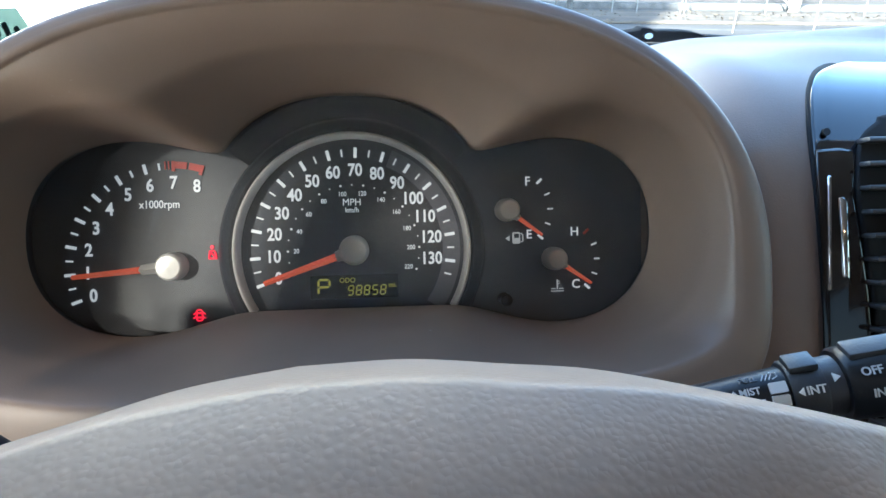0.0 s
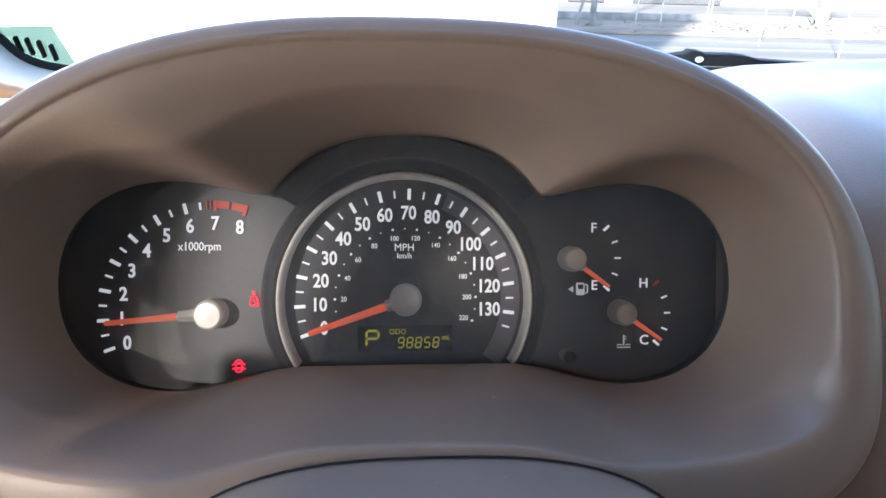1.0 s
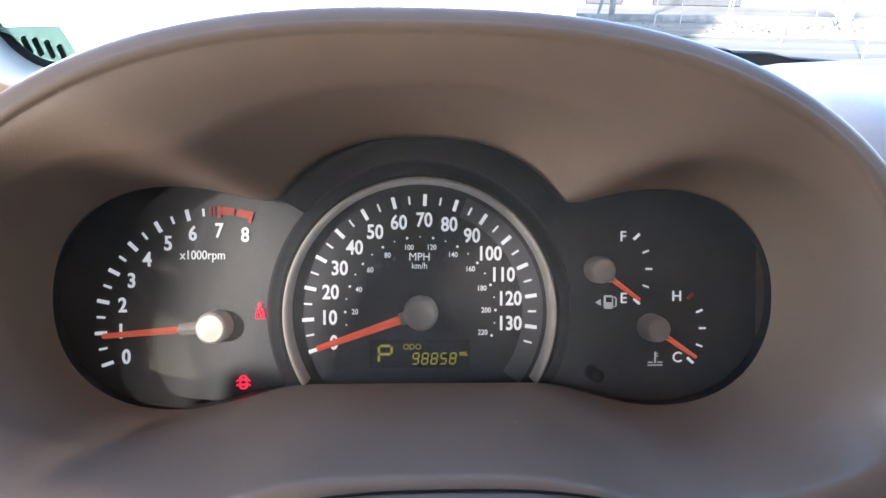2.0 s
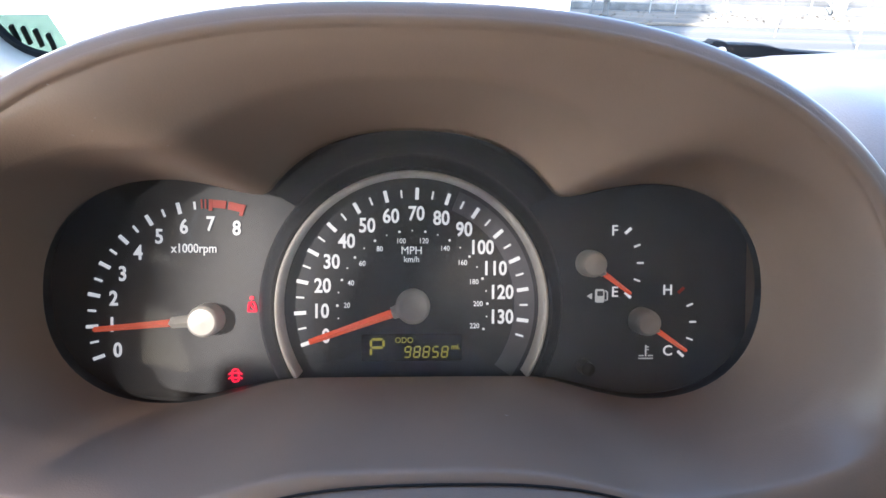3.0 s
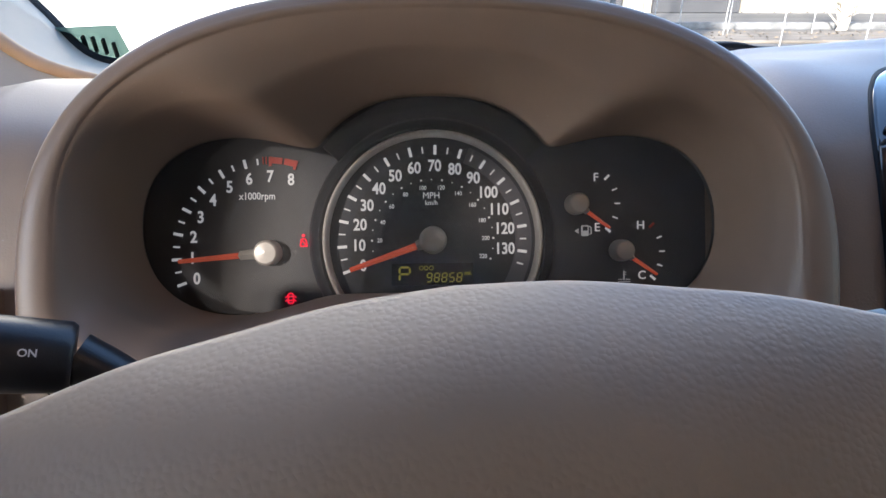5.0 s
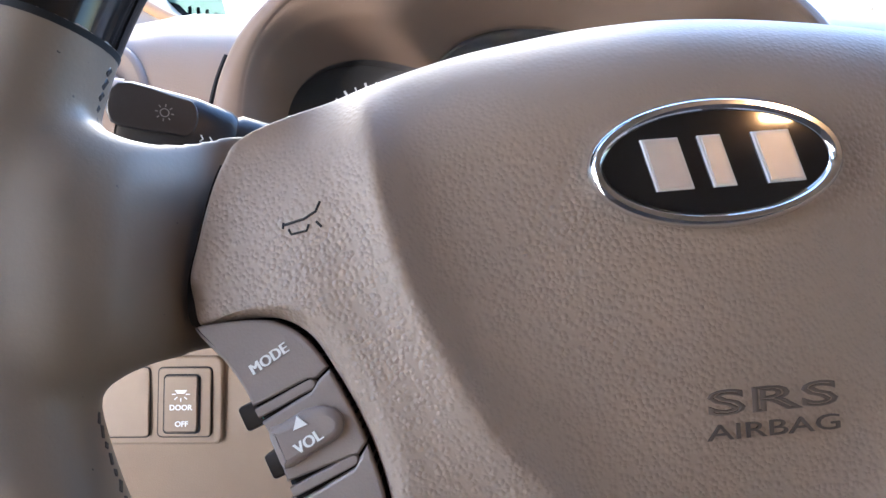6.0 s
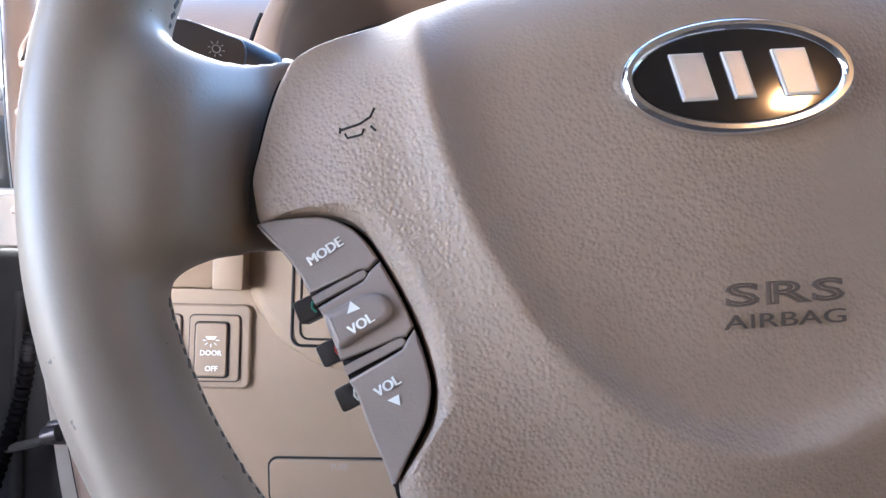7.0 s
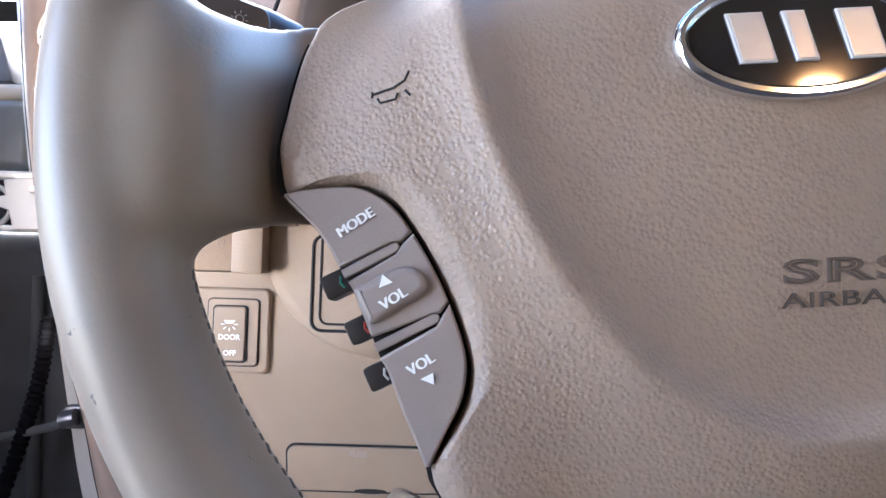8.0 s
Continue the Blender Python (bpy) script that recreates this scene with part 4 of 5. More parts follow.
part("lower_shell", rings([[(0.008 + (x - 0.008) * 0.97, y + 0.003, z - 0.014) for x, y, z in lp] for lp in loops]), "dash", column)
for k in range(5):
    part("boot_rib", tube([(0.062 + 0.0030 * k, -0.1526 - 0.0007 * k + 0.0062 * math.sin(a), -0.0503 + 0.0008 * k + 0.0062 * math.cos(a)) for a in (2 * math.pi * j / 16 for j in range(17))], 0.0009, 6), "rubber", column, "ribbed black boot")


def stalk(name, label, base, tip, roll, thick):
    """A control stalk: a thin neck, a ringed collar and a thick flattened head with rounded end."""
    ob = thing(name, label, "stalk")
    base, tip = Vector(base), Vector(tip)
    d = (tip - base).normalized()
    up = Vector((0, 0, 1))
    up = (up - d * up.dot(d)).normalized()
    fwd = up.cross(d)
    length = (tip - base).length
    m = Matrix((( d.x, fwd.x, up.x, base.x), (d.y, fwd.y, up.y, base.y), (d.z, fwd.z, up.z, base.z), (0, 0, 0, 1))) @ Matrix.Rotation(radians(roll), 4, "X")

    def body(stations, power=2.6):
        lp = []
        for x, ry, rz in stations:
            lp.append([(x, thick * ry * math.copysign(abs(math.cos(b)) ** (2 / power), math.cos(b)), thick * rz * math.copysign(abs(math.sin(b)) ** (2 / power), math.sin(b))) for b in (2 * math.pi * j / 28 for j in range(28))])
        return move(rings(lp), m)
    L = length
    part("neck", tube(spline([tuple(m @ Vector((L * 0.50, 0, 0))), tuple(m @ Vector((L * 0.37, 0.001, -0.010))), (-0.066, base.y - 0.008, base.z - 0.034), (-0.045, base.y, base.z - 0.046)], 6), lambda t: 0.0078 - 0.002 * t, 16), "stalk", ob)
    part("collar", body([(L * 0.50, 0.0098, 0.0098), (L * 0.51, 0.0110, 0.0110), (L * 0.685, 0.0116, 0.0120), (L * 0.70, 0.0106, 0.0106)], 2.2), "stalk", ob)
    head = part("head", body([(L * 0.70, 0.0104, 0.0106), (L * 0.715, 0.0116, 0.0120), (L * 0.80, 0.0122, 0.0140), (L * 0.95, 0.0115, 0.0146), (L * 0.985, 0.0100, 0.0132), (L, 0.0070, 0.0100)], 3.2), "stalk", ob)
    part("end_cap", body([(L * 0.965, 0.0116, 0.0148), (L * 0.992, 0.0108, 0.0140), (L * 1.005, 0.0078, 0.0105)], 3.2), "key", ob, "pale end cap")
    return ob, m, L


left_stalk, ml, LL = stalk("light_stalk", "black lighting stalk with white lamp symbols", (-0.045, -0.1253, -0.0452), (-0.176, -0.1852, -0.0256), 0, 0.95)
FACE = Matrix.Rotation(radians(180), 4, "Z")
part("stalk_words", move(words("AUTO", 0.0030, 0, 0, 0, 0.0002), ml @ Matrix.Translation((LL * 0.785, 0.0114, -0.0072)) @ FACE), "print", left_stalk)
for k, dx in enumerate((0.0, 0.003)):
    part("beam_mark", move(tube([(0, 0, -0.0012), (0.0009, 0, 0), (0, 0, 0.0012)], 0.00025, 6), ml @ Matrix.Translation((0.1136 - dx, 0.0119, -0.0026)) @ FACE), "print", left_stalk)
fog = joined(tube([(-0.0016 * math.cos(a) - 0.0012, 0, 0.0019 * math.sin(a)) for a in (radians(-90 + 180 * k / 8) for k in range(9))] + [(-0.0012, 0, -0.0019)], 0.0003, 6), *[box(0.0026, 0, 0.0015 - 0.0015 * k, 0.0030, 0.0004, 0.0005) for k in range(3)], tube([(0.0026, 0, -0.0021), (0.0022, 0, 0.0021)], 0.0002, 5))
part("beam_mark", move(fog, ml @ Matrix.Translation((LL * 0.645, 0.0112, 0.0012))), "print", left_stalk)
part("stalk_words", move(words("ON", 0.0030, 0, 0, 0, 0.0002), ml @ Matrix.Translation((LL * 0.575, 0.0107, 0.0020)) @ FACE), "print", left_stalk)
part("index_mark", move(plate([(-0.0008, -0.0006), (0.0008, -0.0006), (0.0, 0.0010)], -0.0002, 0.0003), ml @ Matrix.Translation((LL * 0.640, 0.0109, -0.0030)) @ FACE), "print", left_stalk)
dish = part("thumb_pad", move(plate(spline([(-0.0175, -0.0064), (-0.0175, 0.0072), (0.001, 0.0072), (0.0070, 0.0062), (0.0092, 0.0), (0.0068, -0.0060), (0.001, -0.0064)], 4, True), 0.0, 0.0012, 0.0007, 3), ml @ Matrix.Translation((LL * 0.855, 0.0119, 0.0030)) @ FACE), "stalk", left_stalk, "smooth black thumb pad")
part("lamp_mark", move(joined(tube([(0.0014 * math.cos(a), 0, 0.0014 * math.sin(a)) for a in (2 * math.pi * k / 12 for k in range(13))], 0.0002, 5), *[tube([(0.0021 * math.cos(a), 0, 0.0021 * math.sin(a)), (0.0030 * math.cos(a), 0, 0.0030 * math.sin(a))], 0.0002, 5) for a in (2 * math.pi * k / 8 for k in range(8))]), ml @ Matrix.Translation((0.1262, 0.0123, 0.0034))), "print_faint", dish)


def wiper_stalk():
    """A tapered neck with printed positions, a turning ring with a grip rib, a narrow fixed ring and a thick head."""
    ob = thing("wiper_stalk", "black wiper stalk with grey ring and white lettering", "stalk")
    ring0, d = Vector((0.1145, -0.1755, -0.0337)), Vector((1, -0.22, 0.19)).normalized()
    up = (Vector((0, 0, 1)) - d * d.z).normalized()
    fwd = up.cross(d)
    m = Matrix(((d.x, fwd.x, up.x, ring0.x), (d.y, fwd.y, up.y, ring0.y), (d.z, fwd.z, up.z, ring0.z), (0, 0, 0, 1))) @ Matrix.Scale(0.79, 4)

    def body(stations, power=2.2):
        n = 40
        return move(rings([[(x, r * math.copysign(abs(math.cos(b)) ** (2 / power), math.cos(b)), r * math.copysign(abs(math.sin(b)) ** (2 / power), math.sin(b))) for b in (2 * math.pi * j / n for j in range(n))] for x, r in stations]), m)

    def at(x, r, phi):
        """A place on the surface, phi degrees above the side that faces the driver."""
        return m @ Matrix.Translation((x, 0, 0)) @ Matrix.Rotation(radians(-phi), 4, "X") @ Matrix.Translation((0, -r - 0.0004, 0))
    part("neck", body([(-0.062, 0.0052), (-0.040, 0.0062), (-0.020, 0.0074), (-0.004, 0.0083), (-0.0002, 0.0085)]), "stalk", ob)
    ring = part("turning_ring", body([(0.0, 0.0078), (0.0002, 0.0096), (0.0009, 0.0102), (0.0098, 0.0103), (0.0106, 0.0098), (0.0108, 0.0088)], 2.0), "stalk_sheen", ob, "turning ring, its grey standing in for sky sheen")
    part("grip_rib", move(box(0, 0, 0, 0.0088, 0.0024, 0.0078, 0.0006, 2), at(0.0052, 0.0104, 68)), "stalk_sheen", ring)
    part("fixed_ring", body([(0.0106, 0.0085), (0.0108, 0.0093), (0.0160, 0.0094), (0.0164, 0.0086)], 2.0), "stalk_sheen", ob)
    head = part("head", body([(0.0162, 0.0088), (0.0165, 0.0106), (0.0176, 0.0114), (0.040, 0.0120), (0.062, 0.0116), (0.068, 0.0100), (0.070, 0.0066)], 2.3), "stalk", ob, "thick black end knob")
    part("grip_rib", move(box(0, 0, 0, 0.040, 0.0024, 0.0080, 0.0007, 2), at(0.0385, 0.0118, 68)), "stalk_sheen", head)
    part("position_words", move(words("PULL", 0.0026, 0, 0, 0, 0.0002), at(-0.0112, 0.0080, 58)), "print_faint", ob)
    for dx in (-0.0012, 0.0, 0.0012):
        part("washer_mark", move(tube([(dx - 0.0006, 0, -0.0012), (dx + 0.0008, 0, 0.0010)], 0.0002, 6), at(-0.0056, 0.0082, 58)), "print_dim", ob)
    part("washer_mark", move(tube([(0, 0, -0.0013), (0.0018, 0, -0.0004), (0.0016, 0, 0.0012), (-0.0002, 0, 0.0014)], 0.0002, 6), at(-0.0040, 0.0083, 58)), "print_dim", ob)
    part("position_words", move(words("MIST", 0.0031, 0, 0, 0, 0.0002), at(-0.0118, 0.0079, 30)), "print", ob)
    part("position_words", move(words("OFF", 0.0029, 0, 0, 0, 0.0002), at(-0.0105, 0.0080, 3)), "print_dim", ob)
    part("position_words", move(words("INT", 0.0029, 0, 0, 0, 0.0002), at(-0.0105, 0.0080, -24)), "print_dim", ob)
    part("diamond_mark", move(plate([(-0.0009, 0), (0, 0.0012), (0.0009, 0), (0, -0.0012)], -0.0002, 0.0004), at(-0.0166, 0.0077, 30)), "print", ob)
    for phi in (30, 3, -24):
        part("position_block", move(plate(rounded(-0.0026, -0.0017, 0.0026, 0.0017, 0.0003, 3), -0.0003, 0.0010), at(-0.0034, 0.0085, phi)), "print", ob, "white printed block")
    part("ring_words", move(words("INT", 0.0036, 0, 0, 0, 0.0002), at(0.0066, 0.0104, 14)), "print", ring)
    part("ring_arrow", move(plate([(-0.0010, 0), (0.0006, 0.0013), (0.0006, -0.0013)], -0.0002, 0.0004), at(0.0024, 0.0104, 14)), "print", ring)
    part("index_arrow", move(plate([(-0.0010, 0.0014), (0.0012, 0), (-0.0010, -0.0014)], -0.0002, 0.0004), at(0.0136, 0.0096, 30)), "print", ob)
    part("head_words", move(words("OFF", 0.0036, 0, 0, 0, 0.0002), at(0.0230, 0.0118, 28)), "print_dim", head)
    part("head_words", move(words("INT", 0.0036, 0, 0, 0, 0.0002), at(0.0245, 0.0118, -4)), "print", head)


wiper_stalk()

# ---- dashboard ----
DASH = [(0.050, -0.092), (-0.050, -0.088), (-0.064, -0.077), (-0.066, -0.02), (-0.064, 0.03), (-0.050, 0.072), (-0.015, 0.104), (0.035, 0.1205), (0.11, 0.137), (0.20, 0.158), (0.27, 0.172), (0.27, 0.10)]


DASH_RIGHT = spline([(0.050, -0.135), (-0.040, -0.125), (-0.0500, -0.065), (-0.0490, 0.0), (-0.0440, 0.034), (-0.0320, 0.060), (-0.0130, 0.081), (0.0130, 0.0985), (0.045, 0.1125), (0.11, 0.131), (0.20, 0.152), (0.27, 0.166), (0.27, 0.10)], 6)
DASH_FACE = [p for p in DASH_RIGHT if p[0] < 0.07 and p[1] > -0.12]


def dash_bend(x):
    """The dashboard curves away towards both sides."""
    return 0.10 * max(0, abs(x) - 0.22) ** 1.5


def dash_face(x, z):
    """How far ahead the right half of the dashboard lies at a height."""
    for (y0, z0), (y1, z1) in zip(DASH_FACE, DASH_FACE[1:]):
        if z <= z1:
            return y0 + (y1 - y0) * max(0, z - z0) / (z1 - z0) + dash_bend(x)
    return DASH_FACE[-1][0] + dash_bend(x)


def right_loop(x):
    """The section right of the hood: it leans back, swells towards the middle of the car and tucks in behind the hood."""
    out = []
    for y, z in DASH_RIGHT:
        z += 0.007 * smoothstep((x - 0.235) / 0.06) * smoothstep(y / 0.05) - 0.55 * max(0, 0.205 - x) * smoothstep((z - 0.02) / 0.08)
        y = max(y, -0.060 + 1.4 * max(0, 0.195 - x))
        far = y if y < 0.08 else 0.08 + (y - 0.08) * (1 - min(0.85, 2.2 * x * x) * smoothstep((y - 0.08) / 0.15))
        out.append((x, far + dash_bend(x) * (1 - smoothstep((y - 0.05) / 0.1)), z))
    return out


def dash_loop(x):
    """The section of the dashboard at x; it falls away to the driver's side and narrows towards the pillars."""
    out = []
    for y, z in spline(DASH, 6):
        high = smoothstep((z - 0.02) / 0.08)
        lower = 0.022 + 0.20 * max(0, -x - 0.21)
        far = y if y < 0.08 else 0.08 + (y - 0.08) * (1 - min(0.85, 2.2 * x * x) * smoothstep((y - 0.08) / 0.15))
        out.append((x, far + dash_bend(x) * (1 - smoothstep((y - 0.05) / 0.1)), z - lower * high))
    return out


dashboard = thing("dashboard", "taupe grained plastic dashboard", "dashboard", kind="structure")
for name, x0, x1 in (("left_section", -0.302, -0.164), ("middle_section", -0.18, 0.16), ("right_section", 0.150, 0.90)):
    if name == "middle_section":
        cut = [p for p in spline(DASH, 6)]
        ls = [[(x0 + (x1 - x0) * k / 6, y, z) for y, z in cut if y > 0.085 and z > 0.12] for k in range(7)]
        part(name, rings(ls, False), "dash", dashboard, angle=70)
        continue
    ls = [(right_loop if x0 > 0 else dash_loop)(x0 + (x1 - x0) * k / 48) for k in range(49)]
    part(name, rings(ls), "dash", dashboard, angle=70)

# black gloss centre panel with an air outlet
stack = thing("centre_panel", "glossy black centre panel with an air vent, on the dashboard", "control panel")
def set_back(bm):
    """Cast the panel, drawn on one plane, from the camera's place onto the leaning dashboard, to fit that view."""
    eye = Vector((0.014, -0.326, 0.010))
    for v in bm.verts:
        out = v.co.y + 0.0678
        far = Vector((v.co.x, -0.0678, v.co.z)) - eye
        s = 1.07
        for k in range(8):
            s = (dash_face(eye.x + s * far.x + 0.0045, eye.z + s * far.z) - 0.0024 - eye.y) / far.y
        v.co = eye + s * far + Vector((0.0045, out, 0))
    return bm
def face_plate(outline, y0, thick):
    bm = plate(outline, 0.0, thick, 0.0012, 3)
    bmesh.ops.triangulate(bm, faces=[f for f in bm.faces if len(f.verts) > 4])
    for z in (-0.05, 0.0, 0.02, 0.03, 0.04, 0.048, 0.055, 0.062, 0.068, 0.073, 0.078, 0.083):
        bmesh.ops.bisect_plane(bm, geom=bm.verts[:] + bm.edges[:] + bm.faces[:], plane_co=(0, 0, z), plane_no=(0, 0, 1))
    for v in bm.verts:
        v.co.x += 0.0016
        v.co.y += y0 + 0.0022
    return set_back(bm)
def panel_outline(grow):
    """The centre panel from below up its curved edge, over the rising top and down again."""
    edge = spline([(0.2075, -0.22), (0.2046, -0.06), (0.2033, -0.0417), (0.2004, 0.0), (0.1982, 0.0246), (0.1962, 0.0416), (0.1952, 0.0550), (0.1960, 0.0681), (0.2036, 0.0765), (0.2318, 0.0822), (0.30, 0.0870), (0.52, 0.0900)], 6)
    out = [(x - grow, z + grow * smoothstep((z - 0.05) / 0.03)) for x, z in edge]
    return [(0.52, -0.22)] + out
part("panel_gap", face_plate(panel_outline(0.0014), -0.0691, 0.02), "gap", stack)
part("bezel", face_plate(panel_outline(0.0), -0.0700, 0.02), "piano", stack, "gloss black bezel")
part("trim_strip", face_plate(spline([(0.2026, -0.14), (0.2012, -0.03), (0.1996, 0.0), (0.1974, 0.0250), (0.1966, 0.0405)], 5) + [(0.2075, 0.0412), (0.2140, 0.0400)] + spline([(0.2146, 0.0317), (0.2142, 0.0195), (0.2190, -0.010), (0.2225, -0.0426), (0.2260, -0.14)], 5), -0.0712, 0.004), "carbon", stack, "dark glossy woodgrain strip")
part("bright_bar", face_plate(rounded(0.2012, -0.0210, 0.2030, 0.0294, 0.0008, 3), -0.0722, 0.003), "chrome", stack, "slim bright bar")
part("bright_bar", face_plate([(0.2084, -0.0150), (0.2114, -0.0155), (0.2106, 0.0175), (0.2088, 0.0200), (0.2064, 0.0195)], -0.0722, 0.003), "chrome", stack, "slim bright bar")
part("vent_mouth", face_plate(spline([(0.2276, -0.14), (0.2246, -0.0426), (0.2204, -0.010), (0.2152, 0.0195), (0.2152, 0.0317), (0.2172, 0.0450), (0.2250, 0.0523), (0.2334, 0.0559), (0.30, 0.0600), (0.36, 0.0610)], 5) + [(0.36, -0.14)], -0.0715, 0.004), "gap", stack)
for k in range(14):
    z = 0.0440 - 0.0103 * k
    x0 = 0.2175 + 0.0050 * smoothstep((0.03 - z) / 0.06)
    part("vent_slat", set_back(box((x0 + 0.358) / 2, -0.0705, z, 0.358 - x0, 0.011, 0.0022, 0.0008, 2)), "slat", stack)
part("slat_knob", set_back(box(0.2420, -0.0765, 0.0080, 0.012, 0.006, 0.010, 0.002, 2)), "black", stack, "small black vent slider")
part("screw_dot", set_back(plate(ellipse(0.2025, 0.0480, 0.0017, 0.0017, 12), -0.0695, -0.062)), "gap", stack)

# left outlets on the dashboard
vent = thing("side_air_vent", "D-shaped taupe air vent with slanted fins on the dashboard", "air vent")
def tilted(bm, x0=-0.265):
    for v in bm.verts:
        v.co.y += -0.068 + 0.10 * max(0, abs(v.co.x) - 0.22) ** 1.5 + 0.25 * max(0, v.co.z - 0.02) ** 1.1
    return bm
D = ellipse(-0.262, 0.006, 0.040, 0.030, 24, 2.2, 0, 180)
part("surround", tilted(plate(ellipse(-0.256, 0.006, 0.046, 0.046, 48, 2.4), 0.0, 0.012, 0.004, 4)), "dash", vent, angle=60)
part("mouth", tilted(plate(D, -0.0012, 0.004)), "gap", vent)
part("lip", tilted(tube([(x, -0.0010, z) for x, z in D] + [(D[0][0], -0.001, D[0][1])], 0.0022, 8)), "dash", vent)
for k in range(4):
    x = -0.288 + 0.0165 * k
    up = min(0.020, 0.9 * 0.030 * math.sqrt(max(0.05, 1 - ((x + 0.013 + 0.262) / 0.040) ** 2)))
    part("fin", tilted(tube([(x, -0.0008, 0.0065), (x + 0.008, -0.0008, 0.0065 + up * 0.5), (x + 0.014, -0.0008, 0.0055 + up)], 0.0014, 6, flat=0.6)), "dash", vent)
grille = thing("lower_air_grille", "square-meshed taupe grille below the side vent", "grille")
part("recess", tilted(plate(rounded(-0.300, -0.075, -0.190, -0.022, 0.004, 3), 0.0002, 0.014)), "gap", grille)
part("frame", tilted(joined(box(-0.246, 0.0, -0.0215, 0.112, 0.010, 0.004, 0.001, 1), box(-0.246, 0.0, -0.0755, 0.112, 0.010, 0.004, 0.001, 1), box(-0.1895, 0.0, -0.0485, 0.004, 0.010, 0.058, 0.001, 1))), "dash", grille)
for k in range(3):
    part("bar", tilted(box(-0.246, -0.0020, -0.034 - 0.0135 * k, 0.108, 0.006, 0.0028, 0.0008, 1)), "dash", grille)
for k in range(9):
    part("upright", tilted(box(-0.296 + 0.0130 * k, -0.0012, -0.0485, 0.0022, 0.005, 0.054, 0.0006, 1)), "dash", grille)

# ---- knee panel below the dashboard ----
knee = thing("knee_panel", "beige plastic panel below the dashboard", "dash panel", kind="structure")
def knee_y(z):
    return -0.030 + 0.22 * max(0, -0.17 - z)
def kneed(bm):
    for v in bm.verts:
        v.co.y += knee_y(v.co.z)
    return bm
ls = []
for k in range(15):
    z = -0.1175 - 0.185 * k / 14
    ls.append([(-0.304 + 0.28 * max(0, -0.15 - z), 0, z), (-0.26, 0, z), (-0.2, 0, z), (-0.1, 0, z), (0.06, 0, z), (0.06, 0.02, z), (-0.304 + 0.28 * max(0, -0.15 - z), 0.02, z)])
part("panel", kneed(rings(ls)), "beige", knee)
part("ledge", kneed(joined(box(-0.251, 0.008, -0.1000, 0.098, 0.02, 0.034, 0.002, 2), box(-0.1900, -0.004, -0.0985, 0.0180, 0.03, 0.038, 0.0015, 2))), "beige", knee)
part("ledge_back", box(-0.12, 0.012, -0.095, 0.36, 0.01, 0.05), "beige", knee)
part("ledge_mark", move(tube([(0.0022 * math.cos(a), 0, 0.0022 * math.sin(a)) for a in (2 * math.pi * k / 12 for k in range(13))], 0.0003, 5), Matrix.Translation((-0.2105, -0.0330, -0.0995))), "key", knee)
surround = part("column_surround", kneed(swept_arc(-0.112, -0.092, [(0.012, -0.0065), (0.066, -0.0065), (0.0715, -0.0050), (0.0740, -0.0015), (0.0745, 0.004), (0.012, 0.004)], 84, 276, 64)), "beige", knee, "round beige moulding beside the column")
def frame_line(x0, z0, x1, z1, r, y, rad):
    pts = rounded(x0, z0, x1, z1, r, 4)
    return tube([(x, y, z) for x, z in pts] + [(pts[0][0], y, pts[0][1])], rad, 6)
part("key_recess", kneed(frame_line(-0.1545, -0.150, -0.110, -0.094, 0.006, -0.0066, 0.0009)), "gap", knee)
part("key_recess", kneed(frame_line(-0.1495, -0.146, -0.110, -0.092, 0.005, -0.0066, 0.0007)), "gap", knee)
bez = part("switch_bezel", kneed(plate(rounded(-0.262, -0.1775, -0.1795, -0.1265, 0.0055, 6), -0.0030, 0.004, 0.0016, 3)), "beige", knee, "raised bezel round two switches")
for x0, x1 in ((-0.2165, -0.1855), (-0.2530, -0.2205)):
    part("switch_gap", kneed(plate(rounded(x0, -0.1730, x1, -0.1325, 0.003, 4), -0.0034, 0.002)), "gap", bez)
    part("switch_frame", kneed(plate(rounded(x0 + 0.0006, -0.1724, x1 - 0.0006, -0.1331, 0.0026, 4), -0.0042, 0.002, 0.0006)), "switch", bez)
sw = part("rocker_switch", kneed(plate(rounded(-0.2120, -0.1695, -0.1930, -0.1375, 0.0022, 4), -0.0058, 0.002, 0.0009, 3)), "switch", bez, "beige rocker switch with white lettering")
part("rocker_gap", kneed(plate(rounded(-0.2128, -0.1706, -0.1918, -0.1366, 0.0026, 4), -0.0046, 0.002)), "gap", bez)
part("switch_words", kneed(words("DOOR", 0.0043, -0.2024, -0.0060, -0.1555, 0.00015)), "print", sw)
part("switch_words", kneed(words("OFF", 0.0043, -0.2018, -0.0060, -0.1648, 0.00015)), "print", sw)
part("lamp_mark", kneed(joined(plate([(-0.2058, -0.1455), (-0.1990, -0.1455), (-0.2004, -0.1474), (-0.2044, -0.1474)], -0.0061, -0.0056), *[tube([(-0.2024 + 0.0028 * math.cos(a), -0.0060, -0.1478 + 0.0022 * math.sin(a)), (-0.2024 + 0.0050 * math.cos(a), -0.0060, -0.1478 + 0.0042 * math.sin(a))], 0.0003, 5) for a in (math.pi * (1 + k / 4) for k in range(5))])), "print", sw)
part("fuse_gap", kneed(plate(rounded(-0.1705, -0.2520, -0.02, -0.2205, 0.006, 5), -0.0012, 0.003)), "gap", knee)
fuse = part("fuse_cover", kneed(plate(rounded(-0.1693, -0.2508, -0.02, -0.2217, 0.0055, 5), -0.0030, 0.003, 0.0012, 2)), "beige", knee, "beige fuse box cover")
